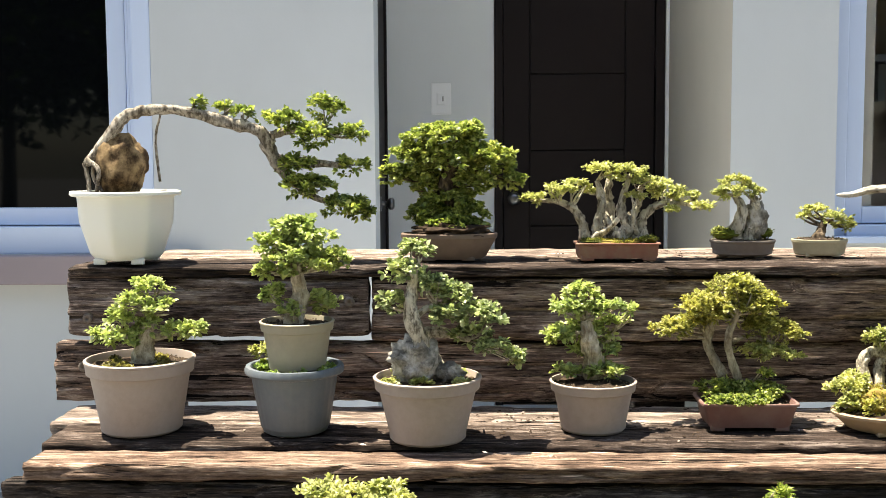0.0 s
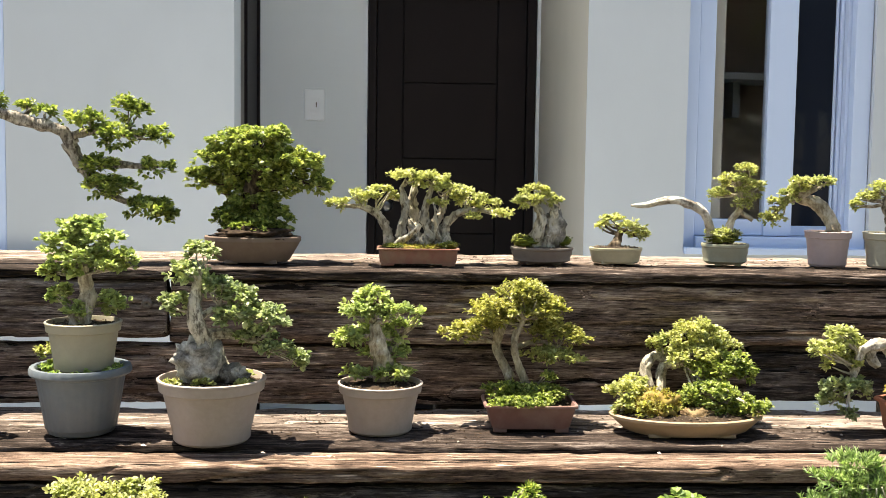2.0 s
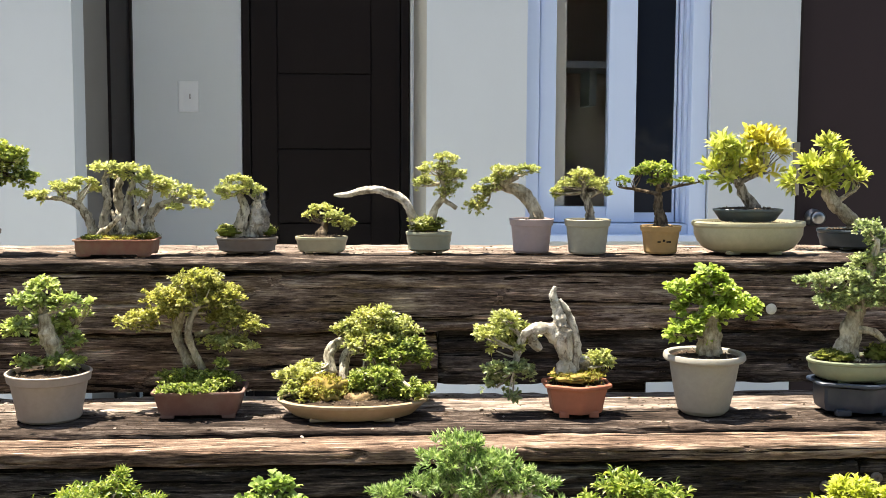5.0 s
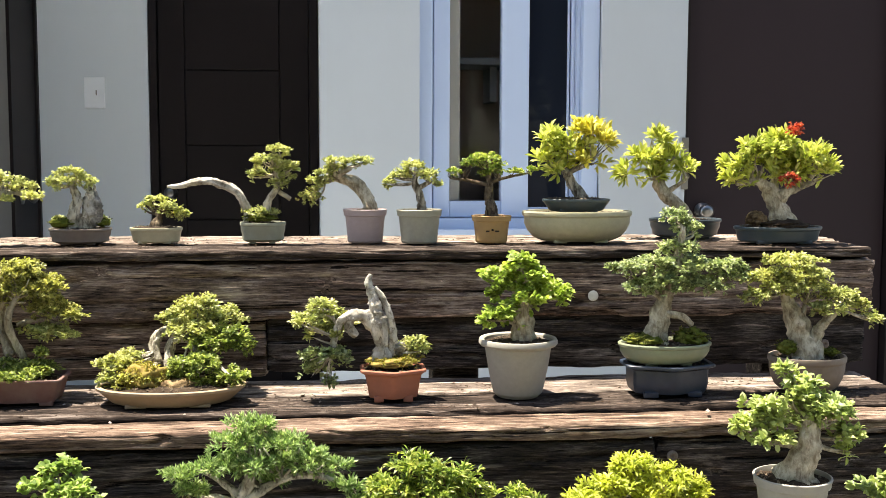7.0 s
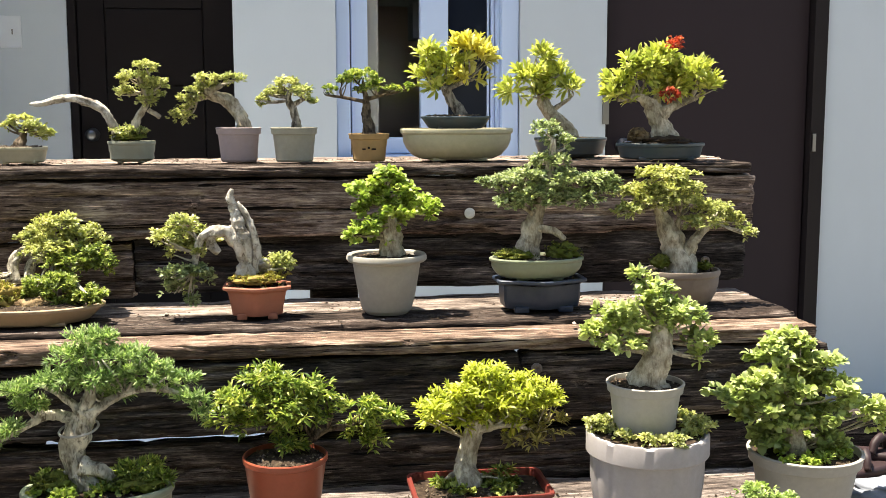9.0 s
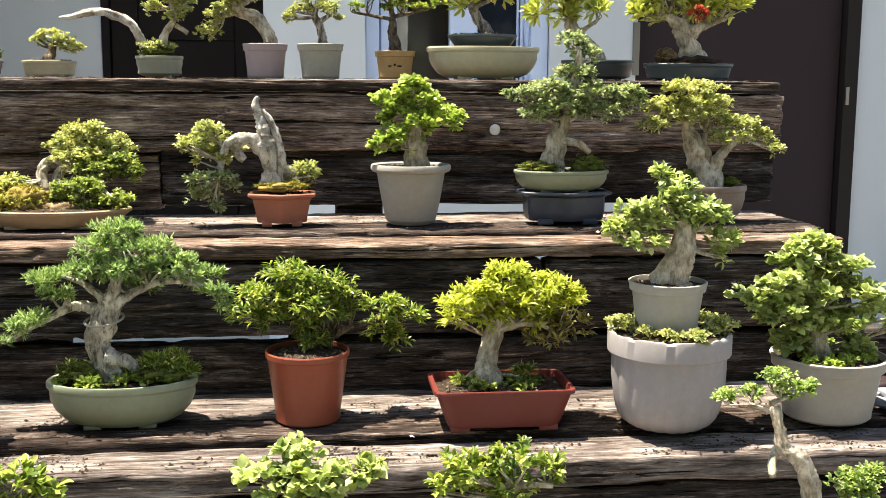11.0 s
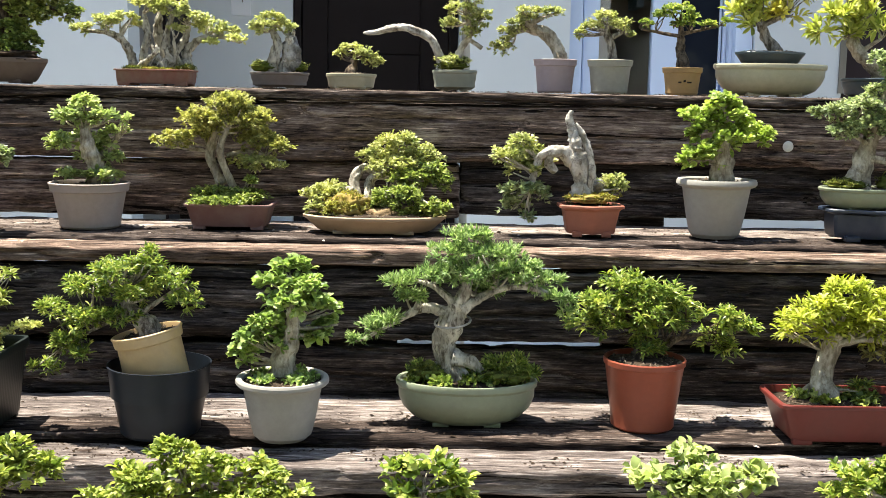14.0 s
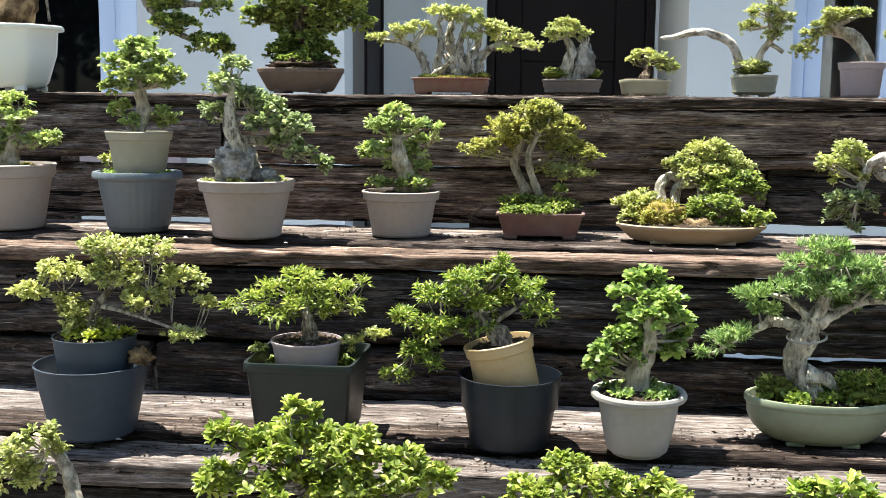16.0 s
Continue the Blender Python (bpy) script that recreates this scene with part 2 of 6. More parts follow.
BARK_PALE = bark("pale_bark", (0.27, 0.225, 0.165), (0.56, 0.51, 0.41), strength=0.55, low=0.38, high=0.56)
BARK_GREY = bark("grey_bark", (0.12, 0.1, 0.08), (0.5, 0.46, 0.4), low=0.41, high=0.56)
BARK_ROUGH = bark("rough_pale_bark", (0.16, 0.135, 0.105), (0.64, 0.6, 0.51), low=0.38, high=0.52)
BARK_DARK = bark("dark_bark", (0.05, 0.035, 0.025), (0.22, 0.17, 0.12))
DEADWOOD = bark("bleached_deadwood", (0.2, 0.17, 0.14), (0.62, 0.59, 0.54), (45, 120, 45), 0.9, 0.36, 0.5)
LEAF_TEA = leafy("tea_leaf", (0.23, 0.25, 0.085), (0.5, 0.5, 0.21), (0.7, 0.67, 0.38))
LEAF_YELLOWTEA = leafy("yellowish_tea_leaf", (0.18, 0.18, 0.05), (0.46, 0.44, 0.14), (0.64, 0.58, 0.26))
LEAF_DARK = leafy("dark_tea_leaf", (0.075, 0.11, 0.03), (0.3, 0.36, 0.09), (0.52, 0.54, 0.19))
LEAF_DOME = leafy("dome_leaf", (0.11, 0.15, 0.04), (0.38, 0.43, 0.115), (0.6, 0.6, 0.24))
LEAF_FRESH = leafy("fresh_leaf", (0.13, 0.2, 0.06), (0.36, 0.46, 0.14), (0.52, 0.58, 0.25))
LEAF_BRIGHT = leafy("bright_leaf", (0.2, 0.28, 0.05), (0.44, 0.53, 0.12), (0.58, 0.63, 0.24))
LEAF_BUSH = leafy("bush_leaf", (0.12, 0.17, 0.03), (0.35, 0.4, 0.085), (0.54, 0.54, 0.17))
LEAF_PALE = leafy("pale_leaf", (0.24, 0.29, 0.11), (0.44, 0.5, 0.2), (0.58, 0.61, 0.31))
LEAF_DRY = leafy("dry_leaf_tuft", (0.1, 0.08, 0.035), (0.3, 0.26, 0.09), (0.45, 0.4, 0.15))
LEAF_SILVER = leafy("silvery_leaf", (0.16, 0.2, 0.1), (0.39, 0.44, 0.24), (0.58, 0.61, 0.4))
LEAF_IXORA = leafy("lance_leaf", (0.26, 0.3, 0.065), (0.56, 0.58, 0.14), (0.74, 0.7, 0.3))
LEAF_GOLD = leafy("golden_lance_leaf", (0.38, 0.34, 0.05), (0.66, 0.58, 0.12), (0.8, 0.72, 0.3))
LEAF_LIME = leafy("lime_leaf", (0.24, 0.27, 0.035), (0.52, 0.55, 0.076), (0.7, 0.69, 0.17))
LEAF_GLOSS = leafy("glossy_leaf", (0.07, 0.12, 0.025), (0.29, 0.37, 0.07), (0.56, 0.55, 0.17), 0.35)
LEAF_NEEDLE = leafy("juniper_needle", (0.1, 0.165, 0.06), (0.32, 0.44, 0.16), (0.6, 0.66, 0.38))
LEAF_TREE = leafy("garden_tree_leaf", (0.025, 0.05, 0.01), (0.07, 0.12, 0.02))
LEAF_MOSS = leafy("moss_frond", (0.035, 0.045, 0.008), (0.11, 0.125, 0.025), (0.24, 0.24, 0.06), 0.7)
LEAF_MOSSDRY = leafy("dry_moss_frond", (0.16, 0.12, 0.025), (0.36, 0.3, 0.06), (0.42, 0.42, 0.09), 0.7)
FLOWER = leafy("red_petal", (0.3, 0.03, 0.02), (0.5, 0.06, 0.035), (0.66, 0.2, 0.1))

# ---- mesh helpers ----


def part(name, bm, mat, parent=None, label="", smooth=True):
    """One mesh object from a bmesh, under a thing, a part, or at top level."""
    me = bpy.data.meshes.new(name)
    bm.to_mesh(me)
    bm.free()
    me.materials.append(mat)
    if smooth:
        me.shade_smooth()
    return joined(new(name, me), parent, label)


def joined(ob, parent, label=""):
    ob.parent = parent
    if parent and parent.get("in_world"):
        ob.matrix_parent_inverse = Matrix.Translation(-parent.location)
    if label:
        ob["label"] = label
    return ob


def part_data(name, verts, faces, mat, parent=None, label="", smooth=True):
    me = bpy.data.meshes.new(name)
    me.from_pydata(verts, [], faces)
    me.materials.append(mat)
    if smooth:
        me.shade_smooth()
    return joined(new(name, me), parent, label)


def box(bm, x0, x1, y0, y1, z0, z1, bevel=0.0):
    m = Matrix.LocRotScale(((x0 + x1) / 2, (y0 + y1) / 2, (z0 + z1) / 2), None, (x1 - x0, y1 - y0, z1 - z0))
    made = bmesh.ops.create_cube(bm, size=1, matrix=m)
    if bevel:
        edges = list({e for v in made["verts"] for e in v.link_edges})
        bmesh.ops.bevel(bm, geom=edges, offset=bevel, segments=2, affect="EDGES", profile=0.6)
    return bm


def boxes(*dims, bevel=0.0):
    bm = bmesh.new()
    for d in dims:
        box(bm, *d, bevel=bevel)
    return bm


def thing(name, at, label, category, group="", kind="", turn=0.0):
    e = new(name)
    e.empty_display_size = 0.05
    e.matrix_world = pose(*at, 0, 0, turn)
    return tagged(e, label, category, group, kind)


def lathe(rings, seg=40, square=2.0, sides=0, depth=1.0, twist=0.0, ribs=0, rib=0.0, rib_top=9.0):
    """Rings (half width, z) from the outside bottom up over the rim to the inside. square: 2 is round, more is boxier; sides: a polygon."""
    verts, faces = [], []
    for rx, z in rings:
        for k in range(seg):
            a = 2 * math.pi * (k + 0.5) / seg + twist
            c, s = math.cos(a), math.sin(a)
            if sides:
                step = 2 * math.pi / sides
                f = math.cos(step / 2) / math.cos((a - twist) % step - step / 2)
                f = 0.03 + 0.97 * f
            else:
                f = (abs(c) ** square + abs(s) ** square) ** (-1 / square)
            if ribs and z < rib_top:
                f *= 1 + rib * (abs(math.cos(ribs * a / 2)) - 0.6)
            verts.append((rx * f * c, rx * f * s * depth, z))
    n = len(rings)
    for i in range(n - 1):
        for k in range(seg):
            k2 = (k + 1) % seg
            faces.append((i * seg + k, i * seg + k2, (i + 1) * seg + k2, (i + 1) * seg + k))
    faces.append(tuple(range(seg))[::-1])
    faces.append(tuple((n - 1) * seg + k for k in range(seg)))
    return verts, faces


def lump(radius, seed, rough=0.25, cuts=3, squash=(1, 1, 1), freq=2.2):
    """A rough stone or mound."""
    bm = bmesh.new()
    bmesh.ops.create_icosphere(bm, subdivisions=cuts, radius=1)
    for v in bm.verts:
        d = v.co.normalized()
        k = 1 + rough * noise.noise(d * freq + Vector((seed, 0, 0))) + rough * 0.5 * noise.noise(d * freq * 3 + Vector((0, seed, 0)))
        v.co = Vector((d.x * squash[0], d.y * squash[1], d.z * squash[2])) * radius * k
    return bm


def spline(points, steps=7):
    """Catmull-Rom through rows of numbers."""
    p = [np.array(q, float) for q in points]
    p = [2 * p[0] - p[1]] + p + [2 * p[-1] - p[-2]]
    out = []
    for a, b, c, d in zip(p, p[1:], p[2:], p[3:]):
        for k in range(steps):
            t = k / steps
            out.append(0.5 * (2 * b + (c - a) * t + (2 * a - 5 * b + 4 * c - d) * t * t + (3 * b - a - 3 * c + d) * t ** 3))
    out.append(p[-2])
    return out


def tube(points, seed=0.0, seg=10, steps=7, gnarl=0.22, ridge=0.0):
    """Verts and faces of a gnarled limb along points (x, y, z, radius)."""
    rows = spline(points, steps)
    verts, faces = [], []
    for i, r in enumerate(rows):
        a, b = rows[max(0, i - 1)], rows[min(len(rows) - 1, i + 1)]
        ahead = Vector(b[:3] - a[:3]).normalized()
        side = ahead.cross(Vector((0.12, 1, 0.2))).normalized()
        up = side.cross(ahead)
        for k in range(seg):
            ang = 2 * math.pi * k / seg
            d = side * math.cos(ang) + up * math.sin(ang)
            rad = max(0.0007, r[3])
            q = Vector(r[:3]) * (0.5 / max(rad, 0.006)) + d * 0.9 + Vector((seed, seed, 0))
            f = 1 + gnarl * noise.noise(q) + gnarl * 0.7 * noise.noise(q * 2.7)
            f += ridge * noise.noise(Vector((2.3 * math.cos(ang), 2.3 * math.sin(ang), i * 0.09 + seed)))
            verts.append(Vector(r[:3]) + d * rad * f)
    for i in range(len(rows) - 1):
        for k in range(seg):
            k2 = (k + 1) % seg
            faces.append((i * seg + k, i * seg + k2, (i + 1) * seg + k2, (i + 1) * seg + k))
    faces.append(tuple(range(seg))[::-1])
    faces.append(tuple((len(rows) - 1) * seg + k for k in range(seg)))
    return verts, faces


def merged(chunks):
    verts, faces = [], []
    for v, f in chunks:
        o = len(verts)
        verts += v
        faces += [tuple(i + o for i in q) for q in f]
    return verts, faces


# Leaf outlines: along the midrib, half width, droop; each leaf is folded along its midrib.
LEAF_SHAPES = {
    "round": [(0.0, 0.04, 0.0), (0.35, 0.36, 0.05), (0.72, 0.34, 0.04), (1.0, 0.03, -0.08)],
    "oval": [(0.0, 0.03, 0.0), (0.4, 0.27, 0.05), (0.75, 0.22, 0.03), (1.0, 0.02, -0.08)],
    "lance": [(0.0, 0.02, 0.0), (0.35, 0.13, 0.05), (0.7, 0.11, 0.02), (1.0, 0.005, -0.12)],
    "blade": [(0.0, 0.03, 0.0), (0.4, 0.15, 0.06), (0.75, 0.13, 0.05), (1.0, 0.01, -0.05)],
    "needle": [(0.0, 0.06, 0.0), (0.5, 0.105, 0.03), (1.0, 0.005, 0.0)],
}


def leaves(spots, aims, lengths, shape, rng, fold=0.3, level=0.5):
    """Verts and faces of leaves with their foot on the spots, pointing along the aims."""
    outline = LEAF_SHAPES[shape]
    tpl = np.array([(u, s * w, d + fold * w * abs(s)) for u, w, d in outline for s in (-1, 0, 1)])
    quads = []
    for i in range(len(outline) - 1):
        for j in range(2):
            a = i * 3 + j
            quads.append((a, a + 1, a + 4, a + 3))
    n = len(spots)
    aims = aims / np.linalg.norm(aims, axis=1, keepdims=True)
    ref = np.tile((0.0, 0.0, 1.0), (n, 1)) + rng.normal(0, level, (n, 3))
    side = np.cross(ref, aims)
    side /= np.linalg.norm(side, axis=1, keepdims=True) + 1e-9
    up = np.cross(aims, side)
    v = spots[:, None, :] + lengths[:, None, None] * (tpl[None, :, 0:1] * aims[:, None, :] + tpl[None, :, 1:2] * side[:, None, :] + tpl[None, :, 2:3] * up[:, None, :])
    k = len(tpl)
    f = (np.array(quads)[None] + (np.arange(n) * k)[:, None, None]).reshape(-1, 4)
    return v.reshape(-1, 3), f


def pad_mesh(name, centre, rx, ry, rz, shape, size, mat, parent, rng, dense=1.0, per=6, spread=1.0, flat=0.6, label="", rise=0.55):
    """A foliage pad: leafy shoots over a lumpy cushion, thinner underneath."""
    area = 4 * math.pi * (((rx * ry) ** 1.6 + (rx * rz) ** 1.6 + (ry * rz) ** 1.6) / 3) ** (1 / 1.6)
    n = max(6, int(dense * 1.15 * area / (size * size)))
    heads = max(5, n // 4)
    core = rng.normal(0, 1, (heads, 3))
    core /= np.linalg.norm(core, axis=1, keepdims=True)
    head = rng.integers(0, heads, n)
    d = core[head] + rng.normal(0, 0.85 / math.sqrt(heads), (n, 3))
    d /= np.linalg.norm(d, axis=1, keepdims=True)
    low = d[:, 2] < -0.15
    d[low, 2] *= np.where(rng.random(low.sum()) < flat, -1, 1)
    d /= np.linalg.norm(d, axis=1, keepdims=True)
    ph = rng.random(3) * 6.3
    wob = 1 + 0.16 * np.sin(5 * d[:, 0] + ph[0]) * np.sin(4 * d[:, 1] + ph[1]) + 0.12 * np.sin(9 * d[:, 0] + 7 * d[:, 2] + ph[2])
    rad = wob * (0.66 + 0.4 * rng.random(heads)[head] - 0.3 * rng.random(n) ** 2)
    spot = d * rad[:, None] * np.array([rx, ry, rz]) * 0.93
    grow = d * np.array([1, 1, 1.0]) + np.array([0, 0, 0.55]) + rng.normal(0, 0.25, (n, 3))
    grow /= np.linalg.norm(grow, axis=1, keepdims=True)
    foot = np.repeat(spot, per, axis=0)
    axis = np.repeat(grow, per, axis=0)
    m = len(foot)
    along = rng.random(m)
    out = rng.normal(0, 1, (m, 3))
    out -= axis * np.sum(out * axis, axis=1, keepdims=True)
    out /= np.linalg.norm(out, axis=1, keepdims=True) + 1e-9
    aim = axis * (0.25 + 0.75 * along[:, None]) + out * spread * (1.05 - 0.55 * along[:, None])
    aim[:, 2] = aim[:, 2] * rise + 0.06
    foot = foot + axis * (along * size * 0.7 - size * 0.35)[:, None]
    ln = size * (0.62 + 0.5 * rng.random(m)) * (1.1 - 0.3 * along)
    v, f = leaves(foot, aim, ln, shape, rng)
    v = v + np.array(centre)
    me = bpy.data.meshes.new(name)
    me.from_pydata(v.tolist(), [], f.tolist())
    me.materials.append(mat)
    me.shade_smooth()
    ob = new(name, me)
    ob.parent = parent
    if label:
        ob["label"] = label
    return ob


# ---- pots ----


def pot_mesh(name, parent, mat, base, rim, h, style="nursery", depth=1.0, label="", low=0.0):
    """A pot with its real wall, lip and feet; returns the height of the soil and its half width."""
    b, r = base / 2, rim / 2
    sq, sides, seg, ribs, ribd = 2.0, 0, 44, 0, 0.0
    wall = max(0.0025, 0.022 * rim)
    if style == "nursery":
        rings = [(b * 0.93, 0.0), (b, 0.004), (b * 1.005, 0.012), (r * 0.905, h * 0.79), (r * 0.915, h * 0.8), (r * 0.962, h * 0.806), (r * 0.972, h * 0.815), (r * 0.992, h * 0.955), (r * 1.012, h * 0.965), (r * 1.012, h * 0.988), (r * 0.99, h), (r - wall, h), (r - wall * 1.3, h * 0.97)]
    elif style == "rolled":
        rings = [(b * 0.9, 0.0), (b, 0.004)] + [(b + (r * 0.845 - b) * u ** 0.72, h * 0.86 * u) for u in (0.08, 0.2, 0.35, 0.55, 0.75, 1.0)] + [(r * 0.96, h * 0.885), (r, h * 0.92), (r, h * 0.965), (r * 0.975, h), (r * 0.9, h), (r * 0.86, h * 0.98)]
    elif style == "bell":
        rings = [(b * 0.8, 0.0), (b * 0.87, 0.003), (b * 0.96, h * 0.05), (b * 1.09, h * 0.14), (r * 0.865, h * 0.28), (r * 0.91, h * 0.5), (r * 0.93, h * 0.76), (r * 0.935, h * 0.765), (r * 0.985, h * 0.775), (r, h * 0.79), (r, h * 0.97), (r * 0.985, h), (r * 0.93, h), (r * 0.91, h * 0.97)]
        ribs, ribd, seg = 18, 0.045, 144
    elif style == "flared":
        rings = [(b * 0.86, 0.0), (b * 0.97, 0.003), (b, 0.008), (b * 1.04, h * 0.1), (r * 0.86, h * 0.8), (r * 0.87, h * 0.86), (r * 0.97, h * 0.88), (r, h * 0.91), (r, h * 0.96), (r * 0.975, h), (r * 0.89, h), (r * 0.86, h * 0.97)]
        ribs, ribd, seg = 30, 0.016, 120
    elif style == "tall":
        rings = [(b * 0.94, 0.0), (b, 0.003), (b * 1.0, 0.012), (r * 0.955, h * 0.9), (r * 0.96, h * 0.905), (r * 0.995, h * 0.92), (r, h * 0.985), (r * 0.985, h), (r - wall, h), (r - wall, h * 0.95)]
    elif style == "plain":
        rings = [(b * 0.95, 0.0), (b, 0.004), (b * 1.01, 0.012), (r * 0.965, h * 0.86), (r * 0.975, h * 0.975), (r, h * 0.985), (r, h * 0.997), (r * 0.985, h), (r - wall * 0.7, h), (r - wall * 0.9, h * 0.95)]
    elif style == "bowl":
        rings = [(b * 0.88, 0.0), (b * 1.0, h * 0.05), (b * 1.14, h * 0.14), (r * 0.9, h * 0.36), (r * 0.955, h * 0.58), (r * 0.96, h * 0.8), (r * 0.995, h * 0.86), (r, h * 0.95), (r * 0.985, h), (r * 0.93, h), (r * 0.915, h * 0.94)]
    elif style == "tray":
        rings = [(b * 0.92, 0.0), (b, h * 0.1), (r * 0.95, h * 0.7), (r * 0.965, h * 0.76), (r * 0.995, h * 0.82), (r, h * 0.96), (r * 0.985, h), (r * 0.93, h), (r * 0.92, h * 0.92)]
    elif style == "box":
        sq, seg = 12.0, 96
        if depth == 1.0:
            ribs, ribd, seg = 72, 0.012, 216
        rings = [(b * 0.97, 0.0), (b, 0.004), (r * 0.95, h * 0.87), (r * 0.952, h * 0.875), (r * 0.992, h * 0.885), (r, h * 0.9), (r, h * 0.975), (r * 0.99, h), (r * 0.935, h), (r * 0.925, h * 0.95)]
    elif style == "hex":
        sides, seg = 6, 60
        rings = [(b * 0.97, 0.0), (b, h * 0.05), (b * 1.04, h * 0.3), (r * 0.86, h * 0.8), (r * 0.92, h * 0.86), (r, h * 0.9), (r, h * 0.97), (r * 0.98, h), (r * 0.88, h), (r * 0.86, h * 0.93)]
    else:
        sides, seg = 8, 64
        rings = [(b * 0.84, 0.0), (b * 0.95, h * 0.03), (b * 1.06, h * 0.1), (r * 0.84, h * 0.55), (r * 0.87, h * 0.9), (r * 0.885, h * 0.925), (r * 0.98, h * 0.935), (r, h * 0.95), (r, h * 0.985), (r * 0.985, h), (r * 0.82, h), (r * 0.8, h * 0.96)]
    foot = 0.0
    if style in ("tray", "hex", "eight", "bowl", "box"):
        foot = min(0.003, h * 0.07) if style in ("tray", "bowl") and h < 0.075 else min(0.006, h * 0.13)
    rings = [(w, z * (h - foot) / h + foot) for w, z in rings]
    soil_z = h * {"bowl": 0.88, "box": 0.84, "nursery": 0.9}.get(style, 0.93)
    inner = rings[-1][0]
    rings += [(inner * 0.97, soil_z - low - 0.002)]
    verts, faces = lathe(rings, seg, sq, sides, depth, math.pi / 6 if style == "hex" else 0.0, ribs, ribd, h * {"bell": 0.75, "box": 0.86}.get(style, 9.0))
    if style == "bell":
        verts = [(x, y, z - 0.009 * max(0.0, noise.noise(Vector((x * 70, y * 70, 2.2))) - 0.12) * (z > h * 0.98)) for x, y, z in verts]
    chunks = [(verts, faces)]
    pot = part_data(name, *merged(chunks), mat, parent, label, smooth=not sides)
    pot.data.set_sharp_from_angle(angle=radians(26))
    if foot:
        for sx in (-1, 1):
            for sy in (-1, 1):
                bm = bmesh.new()
                k = 0.78 if style == "box" else 0.52
                w, y = b * 0.17, b * depth * (0.82 if style == "box" else 0.68)
                box(bm, sx * b * k - w, sx * b * k + w, sy * y - w * 0.5, sy * y + w * 0.5, 0.0, foot + 0.004, 0.0015)
                part("foot", bm, mat, pot)
    if style == "nursery":
        pot.matrix_basis = pose(0, 0, 0, 0, 0, random.uniform(0, 90))
    return soil_z, inner


def soil_mesh(parent, z, r, depth, square, seed, mat=None, heap=0.004):
    verts, faces = [], []
    rows, seg = 7, 30
    for i in range(rows):
        for k in range(seg):
            a = 2 * math.pi * k / seg
            q = r * i / (rows - 1)
            c, s = math.cos(a), math.sin(a)
            f = (abs(c) ** square + abs(s) ** square) ** (-1 / square)
            x, y = q * f * c, q * f * s * depth
            dz = heap * (1 - (i / (rows - 1)) ** 2) + 0.003 * noise.noise(Vector((x * 90, y * 90, seed)))
            verts.append((x, y, z + dz))
    for i in range(rows - 1):
        for k in range(seg):
            k2 = (k + 1) % seg
            faces.append((i * seg + k, i * seg + k2, (i + 1) * seg + k2, (i + 1) * seg + k))
    ob = part_data("soil", verts, faces, mat or SOIL, parent)
    rng = np.random.default_rng(int(seed * 7) + 3)
    grit = []
    for _ in range(int(110 * min(1.5, r / 0.06))):
        a, q = rng.random() * 6.283, r * 0.92 * math.sqrt(rng.random())
        c, s = math.cos(a), math.sin(a)
        g = 0.0011 + 0.0024 * rng.random() ** 2
        p = Vector((q * c, q * s * depth, z + heap * 0.7))
        o = [p + Vector(d) * g * (0.7 + 0.6 * rng.random()) for d in ((1, 0, 0), (-1, 0, 0), (0, 1, 0), (0, -1, 0), (0, 0, 1), (0, 0, -0.7))]
        grit.append((o, [(0, 2, 4), (2, 1, 4), (1, 3, 4), (3, 0, 4), (2, 0, 5), (1, 2, 5), (3, 1, 5), (0, 3, 5)]))
    tagged(part_data("grit", *merged(grit), GRIT, parent, smooth=False), kind="stuff")
    return ob


PUMICE = speckled("white_pumice", (0.5, 0.48, 0.46), (0.1, 0.09, 0.08), 0.9, 0.95, 160, 0.1, 300)
GRIT = bark("pumice_grit", (0.05, 0.035, 0.025), (0.24, 0.19, 0.14), (200, 200, 200), 0.3)


